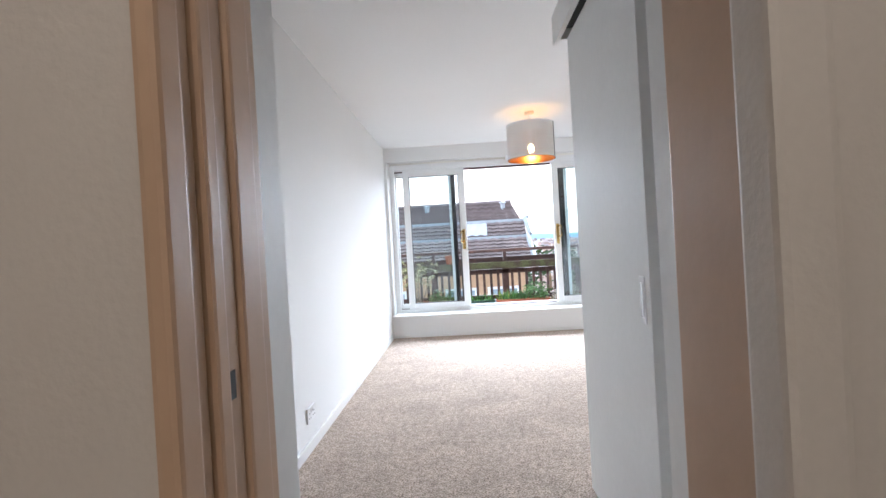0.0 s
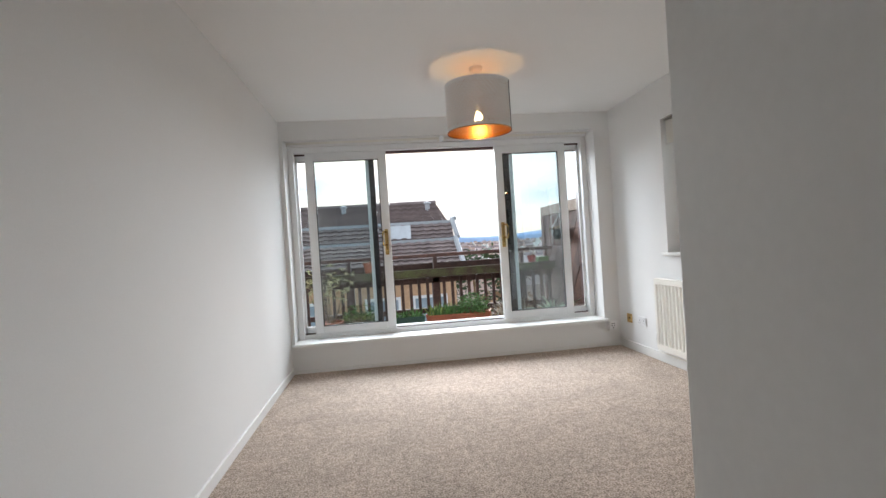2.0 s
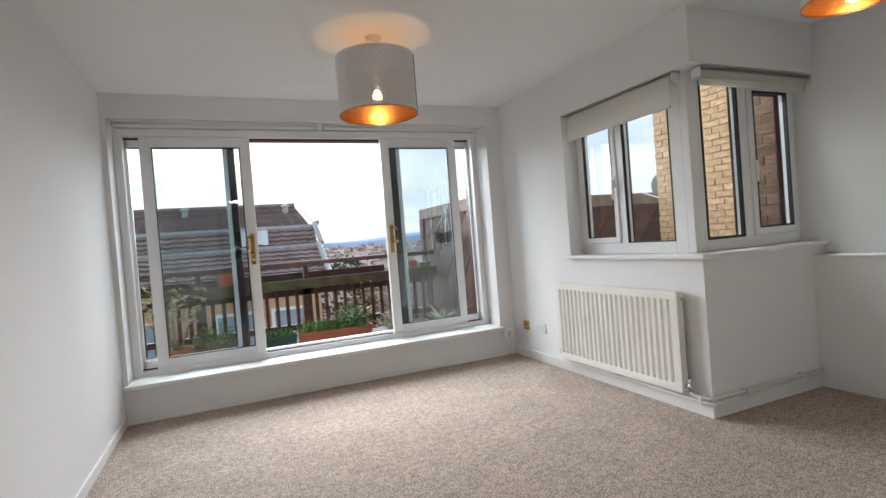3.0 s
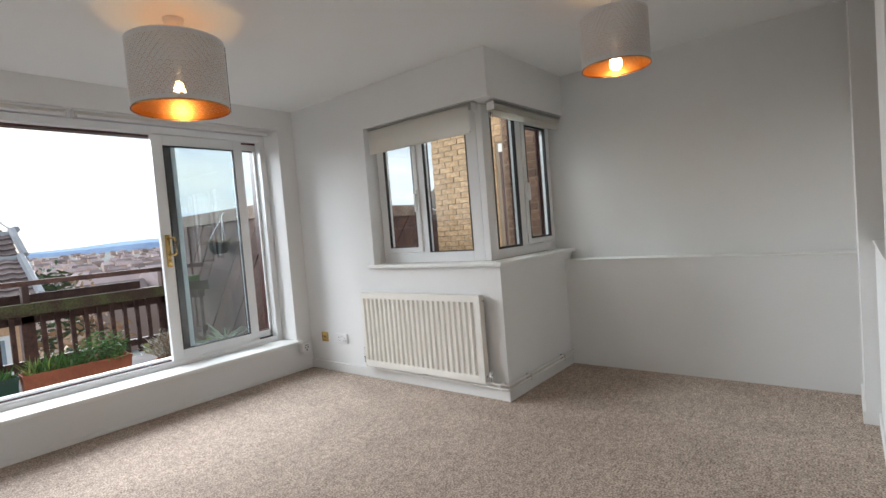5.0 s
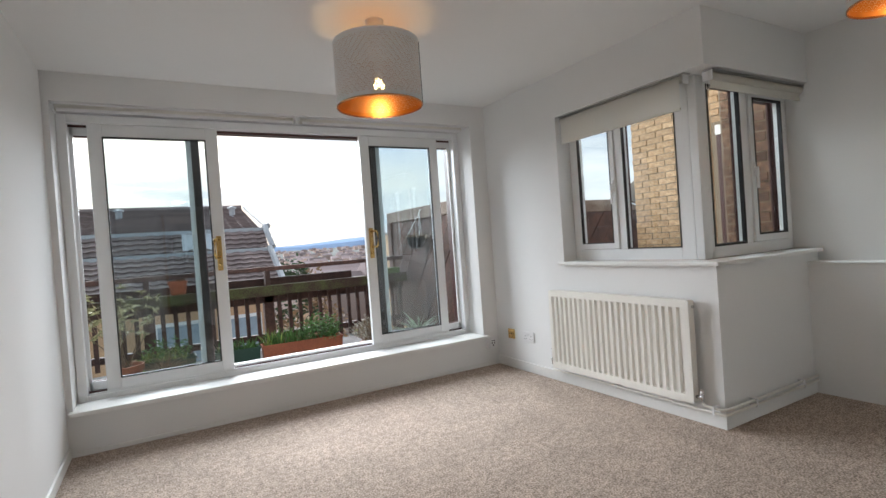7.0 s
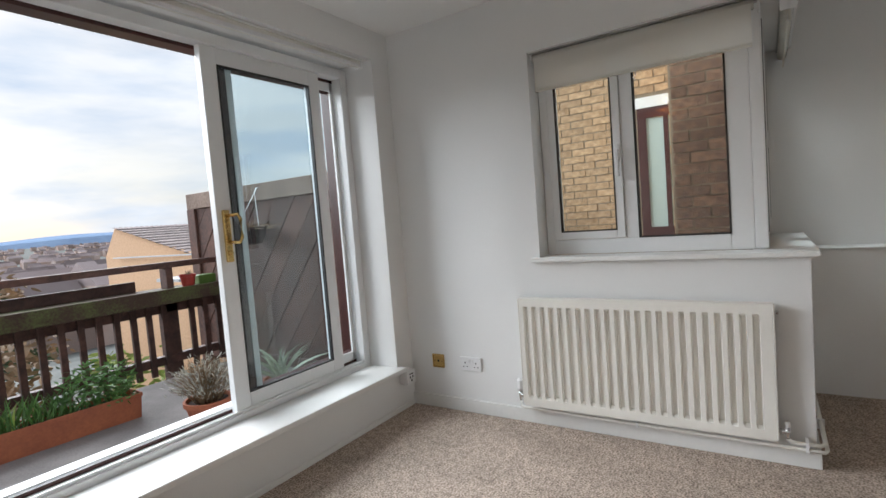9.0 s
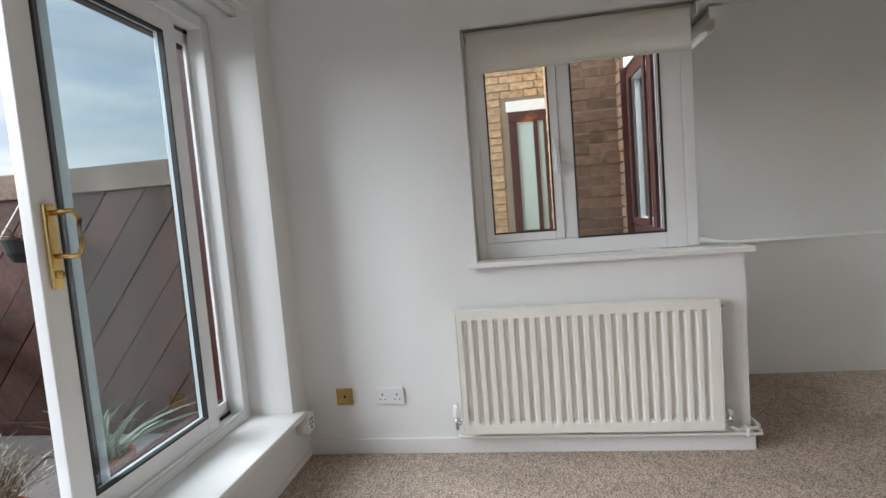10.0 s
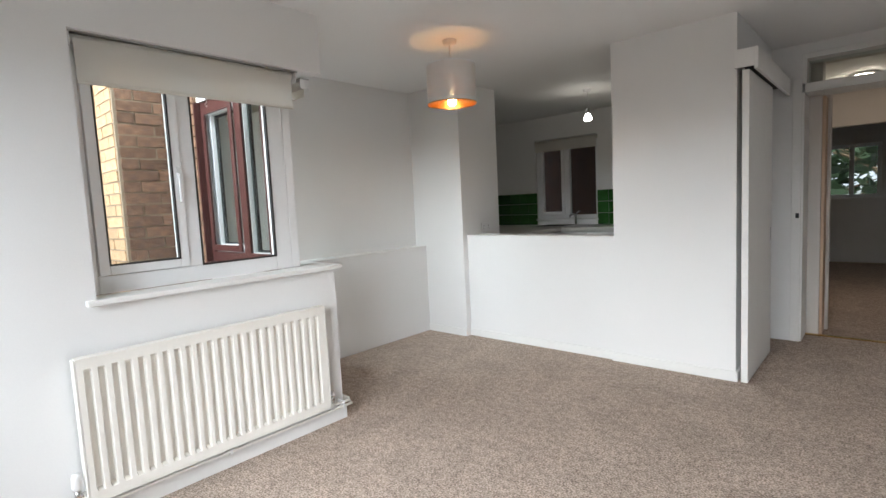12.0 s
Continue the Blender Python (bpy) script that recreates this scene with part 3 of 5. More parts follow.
part("pane", boxes((XA, XM, WY + 0.024, WY + 0.028, 1.03, 2.025)), GLASS, w3)
part("window_sill", boxes((2.842, 3.858, 4.735, WY, 0.932, 0.956), bevel=0.004), GLOSS, w3, "white painted window board")

# kitchen and far windows
w4 = thing("window_4", (0, 0, 0), "white plastic kitchen window with a dark view outside", "window")
w4["kind"] = "structure"
part("window_frame", rim(KL + 0.002, KR - 0.002, KB + 0.002, KT - 0.002, 0.05, 0.2, 0.26), UPVC, w4)
part("mullion", boxes((3.47, 3.54, 0.2, 0.26, KB + 0.052, KT - 0.052)), UPVC, w4)
kc = part("casement", rim(3.54, KR - 0.054, KB + 0.054, KT - 0.054, 0.045, 0.215, 0.275), UPVC, w4, "white opening casement")
part("handle", boxes((3.555, 3.575, 0.276, 0.3, 1.35, 1.48), bevel=0.004), PLAST, kc)
for a, b in ((KL + 0.052, 3.47), (3.585, KR - 0.099)):
    part("pane", boxes((a, b, 0.225, 0.229, KB + 0.05, KT - 0.1)), GLASS, w4)
part("window_sill", boxes((KL + 0.002, KR - 0.002, 0.262, 0.32, KB - 0.02, KB), bevel=0.003), GLOSS, w4)
struct("wall_yard", boxes((2.0, 5.2, -0.7, -0.6, -0.6, 2.9)), FENCE, "dark timber wall outside the kitchen window", "wall")
w5 = thing("window_5", (0, 0, 0), "white two-light window at the end of the far room", "window")
w5["kind"] = "structure"
part("window_frame", rim(0.302, 1.038, 1.062, 1.918, 0.05, -4.12, -4.05), UPVC, w5)
part("mullion", boxes((0.64, 0.70, -4.12, -4.05, 1.112, 1.868)), UPVC, w5)
part("window_sill", boxes((0.25, 1.09, -4.05, -3.95, 1.03, 1.06), bevel=0.004), GLOSS, w5)
for a, b in ((0.352, 0.64), (0.70, 0.988)):
    p = part("pane", boxes((a, b, -4.09, -4.085, 1.112, 1.868)), GLASS, w5)


# ---- blinds ----
def rail_blind(x0, x1, y, z):
    e = thing("roller_blind", ((x0 + x1) / 2, y, z), "cream roller blind rolled up at the window head", "blind", "blinds over the patio window")
    h = (x1 - x0) / 2
    b = bmesh.new()
    tube(b, [(-h + 0.01, 0, 0), (h - 0.01, 0, 0)], 0.026, 16)
    part("roll", b, CLOTH, e, smooth=True)
    part("headrail", boxes((-h, h, -0.032, 0.03, 0.012, 0.022), bevel=0.002), PLAST, e)
    for s in (-h - 0.004, h - 0.002):
        part("bracket", boxes((s, s + 0.006, -0.03, 0.03, -0.03, 0.024), bevel=0.002), PLAST, e)
    part("bottom_bar", boxes((-h + 0.02, h - 0.02, -0.03, -0.022, -0.032, -0.012), bevel=0.002), PLAST, e)


rail_blind(-0.535, 0.965, 7.0, 2.2)
rail_blind(1.0, 2.49, 7.0, 2.2)

bl = thing("roller_blind", (2.765, 5.44, 1.86), "beige roller blind drawn a little way down", "blind")
b = bmesh.new()
tube(b, [(0, -0.50, 0.185), (0, 0.535, 0.185)], 0.022, 16)
part("roll", b, CLOTH, bl, smooth=True)
b = bmesh.new()
b.faces.new([b.verts.new(p) for p in ((-0.023, -0.49, 0.01), (-0.023, 0.525, 0.01), (-0.023, 0.525, 0.185), (-0.023, -0.49, 0.185))])
part("cloth", b, CLOTH, bl)
part("bottom_bar", boxes((-0.029, -0.018, -0.49, 0.525, 0.0, 0.016), bevel=0.003), CLOTH, bl)
part("headrail", boxes((-0.03, 0.03, -0.53, 0.545, 0.207, 0.213)), STEEL, bl, "thin grey metal head rail")
for s in (-0.52, 0.537):
    part("bracket", boxes((-0.03, 0.03, s, s + 0.005, 0.15, 0.207), bevel=0.002), PLAST, bl)
b = bmesh.new()
tube(b, [(-0.03, 0.0, 0.006), (-0.034, 0.0, -0.02), (-0.034, 0.012, -0.03), (-0.034, 0.0, -0.04)], 0.003, 6)
part("pull_ring", b, PLAST, bl)
bl2 = thing("roller_blind", (3.33, 4.815, 2.002), "cream roller blind rolled up beside the corner post", "blind")
b = bmesh.new()
tube(b, [(-0.51, 0, 0.03), (0.51, 0, 0.03)], 0.024, 16)
part("roll", b, CLOTH, bl2, smooth=True)
part("cloth", boxes((-0.50, 0.50, -0.004, -0.001, -0.03, 0.02)), CLOTH, bl2)
part("bottom_bar", boxes((-0.50, 0.50, -0.008, 0.002, -0.042, -0.03), bevel=0.002), CLOTH, bl2)
part("headrail", boxes((-0.52, 0.52, -0.03, 0.03, 0.055, 0.061)), STEEL, bl2)
for s in (-0.52, 0.514):
    part("bracket", boxes((s, s + 0.006, -0.032, 0.03, -0.0, 0.055), bevel=0.002), PLAST, bl2)
b = bmesh.new()
tube(b, [(-0.528, -0.012, 0.05), (-0.53, -0.014, -0.05), (-0.53, -0.008, -0.058), (-0.53, 0.002, -0.05), (-0.528, 0.0, 0.05)], 0.0022, 6)
part("bead_chain", b, PLAST, bl2, "white bead chain loop")
bl3 = thing("roller_blind", (3.5, 0.3, 1.93), "grey roller blind at the kitchen window head", "blind")
b = bmesh.new()
tube(b, [(-0.46, 0, 0.13), (0.46, 0, 0.13)], 0.024, 12)
part("roll", b, CLOTH, bl3, smooth=True)
part("cloth", boxes((-0.45, 0.45, 0.022, 0.025, 0.0, 0.13)), CLOTH, bl3)


# ---- pendant lamps ----
def pendant(at, r, h, drop, turn, label):
    """A drum shade of radius r and height h, its lower rim drop metres below the ceiling."""
    e = thing("pendant_lamp", at, label, "lamp", "pendant lamps", turn)
    b = bmesh.new()
    lathe(b, [(r, 0.0), (r, h)], 72)
    part("shade", b, SHADE_OUT, e, smooth=True)
    b = bmesh.new()
    lathe(b, [(r - 0.0025, 0.002), (r - 0.0025, h - 0.002)], 72)
    part("lining", b, SHADE_IN, e, "copper coloured inner lining", smooth=True)
    for z, mt in ((0.0, COPPER), (h - 0.006, PLAST)):
        b = bmesh.new()
        lathe(b, [(r - 0.0035, z), (r - 0.0035, z + 0.007), (r + 0.0015, z + 0.007), (r + 0.0015, z), (r - 0.0035, z)], 72)
        part("rim", b, mt, e, smooth=True)
    b = bmesh.new()
    for k in range(3):
        a = 2 * math.pi * k / 3
        tube(b, [(0.02 * math.cos(a), 0.02 * math.sin(a), h - 0.075), ((r - 0.004) * math.cos(a), (r - 0.004) * math.sin(a), h - 0.005)], 0.0025, 6)
    part("spider", b, PLAST, e)
    part("seam", boxes((r - 0.0002, r + 0.003, -0.004, 0.006, 0.0, h)), DARK, e, "dark vertical seam of the shade")
    q = h - 0.345 + 0.035
    b = bmesh.new()
    tube(b, [(0, 0, q + 0.113), (0, 0, q + 0.17), (0, 0, q + 0.171), (0, 0, q + 0.285)], [0.0145, 0.0145, 0.019, 0.014], 14)
    part("bulb_holder", b, PLAST, e, smooth=True)
    b = bmesh.new()
    lathe(b, [(0.0005, q + 0.035), (0.014, q + 0.037), (0.025, q + 0.046), (0.031, q + 0.063), (0.029, q + 0.082), (0.020, q + 0.1), (0.0145, q + 0.115)], 18)
    part("bulb", b, BULB, e, "glowing warm bulb", smooth=True)
    b = bmesh.new()
    tube(b, [(0, 0, q + 0.28), (0, 0, drop - 0.014)], 0.0035, 8)
    part("flex", b, PLAST, e)
    b = bmesh.new()
    lathe(b, [(0.004, drop - 0.034), (0.03, drop - 0.032), (0.046, drop - 0.024), (0.05, drop)], 24)
    part("ceiling_rose", b, PLAST, e, smooth=True)


pendant((1.085, 5.60, 1.935), 0.232, 0.345, CZ - 1.935, -27, "large white drum pendant lamp with copper lining, lit")
pendant((2.50, 3.835, 1.972), 0.170, 0.265, CZ - 1.972, 330, "smaller white drum pendant lamp with copper lining, lit")
kl = thing("pendant_lamp", (2.6, 1.5, 2.08), "bare kitchen bulb hanging on a short flex, lit", "lamp")
b = bmesh.new()
lathe(b, [(0.0005, 0.0), (0.03, 0.004), (0.042, 0.02), (0.036, 0.04), (0.016, 0.08)], 18)
part("bulb", b, BULBW, kl, smooth=True)
b = bmesh.new()
tube(b, [(0, 0, 0.075), (0, 0, 0.13)], 0.018, 12)
part("bulb_holder", b, STEEL, kl, smooth=True)
b = bmesh.new()
tube(b, [(0, 0, 0.13), (0, 0, 0.31)], 0.003, 6)
part("flex", b, PLAST, kl)
b = bmesh.new()
lathe(b, [(0.004, 0.295), (0.04, 0.3), (0.045, 0.324)], 20)
part("ceiling_rose", b, PLAST, kl, smooth=True)
hl = thing("ceiling_lamp", (0.42, -0.25, 2.33), "round glowing warm hall ceiling lamp", "lamp")
b = bmesh.new()
lathe(b, [(0.0005, 0.0), (0.07, 0.008), (0.11, 0.03), (0.12, 0.06)], 24)
part("diffuser", b, glow_mat("hall_glow", (1.0, 0.82, 0.64), HALL_S), hl, smooth=True)
b = bmesh.new()
lathe(b, [(0.124, 0.05), (0.124, 0.074), (0.001, 0.074)], 24)
part("base", b, PLAST, hl)


# ---- radiator ----
rad = thing("radiator", (RX, 4.915, 0.125), "white ribbed steel panel radiator under the corner window", "radiator")
RL, RH = 1.19, 0.605
b = bmesh.new()
n_rib = 23
pitch = (RL - 0.05) / n_rib
prof = [(0.0, -0.078)]
for k in range(n_rib):
    y = 0.03 + k * pitch
    prof += [(y, -0.078), (y + 0.30 * pitch, -0.078), (y + 0.42 * pitch, -0.056), (y + 0.78 * pitch, -0.056), (y + 0.92 * pitch, -0.078)]
prof += [(RL, -0.078)]
zs = [(0.0, 0), (0.045, 0), (0.06, 1), (RH - 0.055, 1), (RH - 0.04, 0), (RH, 0)]
grid = [[b.verts.new((-0.078 + (x + 0.078) * f, y, z)) for y, x in prof] for z, f in zs]
for g0, g1 in zip(grid, grid[1:]):
    for k in range(len(prof) - 1):
        b.faces.new((g0[k], g0[k + 1], g1[k + 1], g1[k]))
part("front_panel", b, RADP, rad)
part("back_panel", boxes((-0.058, -0.030, 0.006, RL - 0.006, 0.008, RH - 0.008)), RADP, rad)
part("side_cover", boxes((-0.0785, -0.028, -0.008, -0.001, 0.01, RH + 0.002), bevel=0.003), RADP, rad)
part("side_cover", boxes((-0.0785, -0.028, RL + 0.001, RL + 0.008, 0.01, RH + 0.002), bevel=0.003), RADP, rad)
part("top_grille", boxes((-0.079, -0.028, 0.0, RL, RH, RH + 0.006), bevel=0.002), RADP, rad)
part("wall_bracket", boxes((-0.03, 0.0, 0.15, 0.18, 0.05, RH - 0.05)), RADP, rad)
part("wall_bracket", boxes((-0.03, 0.0, RL - 0.18, RL - 0.15, 0.05, RH - 0.05)), RADP, rad)
b = bmesh.new()
tube(b, [(-0.05, -0.012, RH - 0.035), (-0.05, -0.022, RH - 0.035)], 0.009, 10)
part("bleed_valve", b, CHROME, rad)
b = bmesh.new()
tube(b, [(-0.05, RL + 0.008, 0.045), (-0.05, RL + 0.035, 0.045)], 0.011, 10)
tube(b, [(-0.05, RL + 0.035, 0.015), (-0.05, RL + 0.035, 0.075)], [0.009, 0.014], 10)
v = part("valve", b, CHROME, rad, "chrome thermostatic valve", smooth=True)
b = bmesh.new()
tube(b, [(-0.05, RL + 0.035, 0.072), (-0.05, RL + 0.035, 0.085), (-0.05, RL + 0.035, 0.125), (-0.05, RL + 0.035, 0.14)], [0.017, 0.02, 0.018, 0.014], 14)
part("valve_head", b, PLAST, v, "white thermostat head", smooth=True)
b = bmesh.new()
tube(b, [(-0.05, -0.008, 0.04), (-0.05, -0.04, 0.04)], 0.011, 10)
tube(b, [(-0.05, -0.04, 0.01), (-0.05, -0.04, 0.06)], [0.008, 0.013], 10)
v = part("valve", b, CHROME, rad, "chrome lockshield valve", smooth=True)
b = bmesh.new()
tube(b, [(-0.05, -0.04, 0.055), (-0.05, -0.04, 0.085)], 0.011, 10)
part("valve_cap", b, PLAST, v, smooth=True)
pp = thing("heating_pipe", (0, 0, 0), "white painted twin heating pipes above the skirting", "pipe")
b = bmesh.new()
tube(b, [(2.66, 6.14, 0.135), (2.66, 6.14, 0.105), (2.66, 6.12, 0.1), (2.66, 4.80, 0.095), (2.66, 4.745, 0.095), (2.69, 4.735, 0.095), (3.70, 4.735, 0.095)], 0.0085, 8)
part("pipe", b, RADP, pp, smooth=True)
b = bmesh.new()
tube(b, [(2.66, 4.875, 0.135), (2.66, 4.86, 0.122), (2.662, 4.76, 0.12), (2.69, 4.742, 0.12), (3.70, 4.742, 0.12)], 0.0085, 8)
part("pipe", b, RADP, pp, smooth=True)
for y in (4.80, 5.5):
    part("pipe_clip", boxes((2.65, 2.712, y, y + 0.012, 0.083, 0.108 if y > 5 else 0.131)), PLAST, pp)
for x in (2.95, 3.5):
    part("pipe_clip", boxes((x, x + 0.012, 4.724, 4.772, 0.083, 0.131)), PLAST, pp)


# ---- sockets ----
def socket(name, at, rz, label):
    """A twin socket in the plane y = 0, its face towards -y."""
    e = thing(name, at, label, "socket", "sockets", rz)
    part("plate", boxes((-0.073, 0.073, -0.011, 0, -0.043, 0.043), bevel=0.004), PLAST, e)
    for s in (-0.038, 0.038):
        part("pin_holes", boxes((s - 0.003, s + 0.003, -0.0122, -0.0105, 0.002, 0.012), (s - 0.016, s - 0.009, -0.0122, -0.0105, -0.02, -0.015), (s + 0.009, s + 0.016, -0.0122, -0.0105, -0.02, -0.015)), DARK, e)
    for s in (-0.012, 0.012):
        part("rocker", boxes((s - 0.006, s + 0.006, -0.0145, -0.0105, 0.008, 0.03), bevel=0.001), PLAST, e)
    return e


socket("wall_socket", (RX, 6.485, 0.305), -90, "white twin wall socket near the radiator")
socket("wall_socket", (LX, 3.48, 0.21), 90, "white twin wall socket low on the plain wall")
socket("wall_socket", (3.23, 2.53, 1.04), -90, "white twin wall socket above the hatch shelf")
e = thing("aerial_socket", (RX, 6.725, 0.305), "square brass television aerial plate", "socket", "", -90)
part("plate", boxes((-0.043, 0.043, -0.008, 0, -0.043, 0.043), bevel=0.003), BRASS, e)
part("frame", rim(-0.043, 0.043, -0.043, 0.043, 0.006, -0.0105, -0.0082, bevel=0.001), BRASS, e)
part("socket_hole", boxes((-0.006, 0.006, -0.010, -0.0075, -0.006, 0.006)), DARK, e)
for s_ in (-0.03, 0.026):
    part("screw", boxes((s_, s_ + 0.004, -0.010, -0.0075, -0.002, 0.002)), DARK, e)
e = thing("telephone_socket", (2.60, FY, 0.215), "white surface box telephone socket beside the window board", "socket")
part("box", boxes((-0.042, 0.042, -0.066, 0, -0.045, 0.045), bevel=0.005), PLAST, e)
part("socket_hole", boxes((-0.02, 0.02, -0.0675, -0.0645, 0.018, 0.024), (-0.018, -0.008, -0.0675, -0.0645, -0.006, 0.008), (0.008, 0.018, -0.0675, -0.0645, -0.006, 0.008), (-0.006, 0.006, -0.0675, -0.0645, -0.028, -0.014)), DARK, e)

# ---- kitchen ----
struct("floor_kitchen", boxes((1.05, 4.7, 0.3, 2.64, 0.0, 0.006)), VINYL, "dark vinyl kitchen floor", "floor")
e = thing("worktop", (3.0, 0.62, 0.88), "pale laminate kitchen worktop", "worktop")
part("top", boxes((-1.9, 1.69, -0.31, 0.3, 0.0, 0.04), bevel=0.006), WORKTOP, e)
e = thing("worktop", (3.9, 1.6, 0.88), "pale worktop running behind the hatch", "worktop")
part("top", boxes((-0.65, 0.79, -0.67, 0.68, 0.0, 0.04), bevel=0.006), WORKTOP, e)
for k in range(5):
    e = thing("base_cabinet", (1.45 + 0.6 * k, 0.6, 0.006), "white kitchen base cabinet", "cabinet", "kitchen base cabinets")
    part("body", boxes((-0.298, 0.298, -0.28, 0.24, 0, 0.872)), WORKTOP, e)
    d = part("door", boxes((-0.294, 0.294, 0.242, 0.262, 0.12, 0.85), bevel=0.003), GLOSS, e)
    part("handle", boxes((0.2, 0.22, 0.263, 0.285, 0.6, 0.76), bevel=0.004), STEEL, d)
e = thing("sink", (3.35, 0.62, 0.921), "stainless steel sink with drainer", "sink")
part("rim", boxes((-0.5, 0.4, -0.22, 0.22, 0, 0.008), bevel=0.003), STEEL, e)
part("bowl", boxes((-0.05, 0.34, -0.17, 0.17, 0.0085, 0.010)), DARK, e)
e = thing("tap", (3.3, 0.44, 0.929), "dark metal kitchen mixer tap", "tap")
b = bmesh.new()
tube(b, [(0, 0, 0), (0, 0, 0.1), (0, 0.02, 0.13), (0, 0.07, 0.14), (0, 0.16, 0.12), (0, 0.165, 0.1)], 0.013, 10)
part("spout", b, STEEL, e, smooth=True)
b = bmesh.new()
tube(b, [(0, 0, 0.1), (-0.02, -0.01, 0.16), (-0.06, 0.0, 0.18)], 0.008, 8)
part("lever", b, STEEL, e, smooth=True)
tw = thing("tile_splashback", (0, 0.3, 0.92), "dark green glazed wall tiles above the worktop", "tiles")
tile_bm = box(-0.073, 0.073, 0.0, 0.008, -0.073, 0.073, bevel=0.002)
tile_me = bpy.data.meshes.new("tile")
tile_bm.to_mesh(tile_me)
tile_bm.free()
tile_me.materials.append(GTILE)
for r in range(3):
    for c in range(20):
        x = 1.78 + c * 0.15
        if KL - 0.06 < x < KR + 0.06 and r > -1:
            continue
        t = new("tile", tile_me)
        t.parent, t.location = tw, (x, 0.0, 0.075 + 0.15 * r)

# ---- hall ----
e = thing("hall_door", (0.858, 0.35, 0.0), "white painted hall door standing shut", "door")
part("leaf", boxes((-0.02, 0.0, -0.38, 0.38, 0.01, 2.0), bevel=0.003), GLOSS, e)
part("frame", boxes((-0.03, 0.0, 0.382, 0.44, 0, 2.06), (-0.03, 0.0, -0.44, -0.382, 0, 2.06), (-0.03, 0.0, -0.382, 0.382, 2.002, 2.06)), GLOSS, e)
b = bmesh.new()
tube(b, [(-0.02, 0.3, 1.02), (-0.06, 0.3, 1.02), (-0.062, 0.22, 1.02)], 0.009, 8)
part("handle", b, BRASS, e, "brass lever handle", smooth=True)
e = thing("radiator", (0.858, -0.75, 0.12), "small radiator on the hall wall", "radiator")
part("panel", boxes((-0.08, -0.03, -0.2, 0.2, 0, 0.6), bevel=0.006), RADP, e)
for k in range(7):
    part("rib", boxes((-0.09, -0.081, -0.18 + k * 0.055, -0.155 + k * 0.055, 0.05, 0.55), bevel=0.003), RADP, e)
part("bracket", boxes((-0.03, 0.0, -0.1, -0.08, 0.1, 0.5)), RADP, e)


# ---- balcony ----
BZ = 0.10
struct("ground_balcony", boxes((-2.0, 2.86, 7.34, 9.0, BZ - 0.2, BZ)), DECK, "grey balcony paving", "paving")
RY = 9.1
rl = thing("balcony_railing", (0, RY, BZ), "dark brown stained timber balcony railing", "railing")
part("top_rail", boxes((-2.6, 2.77, -0.04, 0.02, 0.885, 0.935), bevel=0.006), WOOD, rl)
part("ledge_board", boxes((-2.6, 2.72, -0.16, 0.14, 0.69, 0.715), bevel=0.006), MOSS, rl, "green mossy ledge board")
part("ledge_fascia", boxes((-2.6, 2.74, -0.185, -0.161, 0.61, 0.725), bevel=0.006), MOSS, rl, "mossy fascia board")
part("ledge_back", boxes((-2.6, 2.1, 0.1, 0.13, 0.716, 0.80), bevel=0.004), WOOD, rl)
part("middle_rail", boxes((-2.6, 2.76, -0.02, 0.03, 0.52, 0.60), bevel=0.005), WOOD, rl)
part("bottom_rail", boxes((-2.6, 2.76, -0.03, 0.03, 0.10, 0.17), bevel=0.005), WOOD, rl)
for x in (-1.35, -0.15, 1.05, 2.3):
    part("upper_post", boxes((x - 0.028, x + 0.028, -0.05, 0.05, 0.716, 0.885), bevel=0.005), WOOD, rl)
    part("post", boxes((x - 0.055, x + 0.055, -0.02, 0.09, -0.6, 0.69), bevel=0.006), WOOD, rl)
bal = bmesh.new()
bx(bal, -0.021, 0.021, -0.06, -0.03, 0.03, 0.6, bevel=0.003)
bal_me = bpy.data.meshes.new("baluster")
bal.to_mesh(bal_me)
bal.free()
bal_me.materials.append(WOOD)
x = -2.5
while x < 2.7:
    if min(abs(x - q) for q in (-1.35, -0.15, 1.05, 2.3)) > 0.07:
        t = new("baluster", bal_me)
        t.parent, t.location = rl, (x, random.uniform(-0.004, 0.004), 0)
    x += 0.118

fn = thing("fence_panel", (2.79, 7.36, BZ), "tall brown timber privacy screen of diagonal boards", "fence")
part("cap_board", boxes((-0.03, 0.06, 0.0, 2.12, 1.38, 1.52), bevel=0.006), FGREY, fn, "weathered grey top board")
part("end_post", boxes((-0.035, 0.065, 2.0, 2.12, -0.3, 1.379), bevel=0.006), FENCE, fn)
part("foot_board", boxes((-0.03, 0.06, 0.0, 2.0, 0.0, 0.08), bevel=0.006), FENCE, fn)
part("wall_post", boxes((-0.03, 0.06, 0.0, 0.08, 0.081, 1.379), bevel=0.006), FENCE, fn)
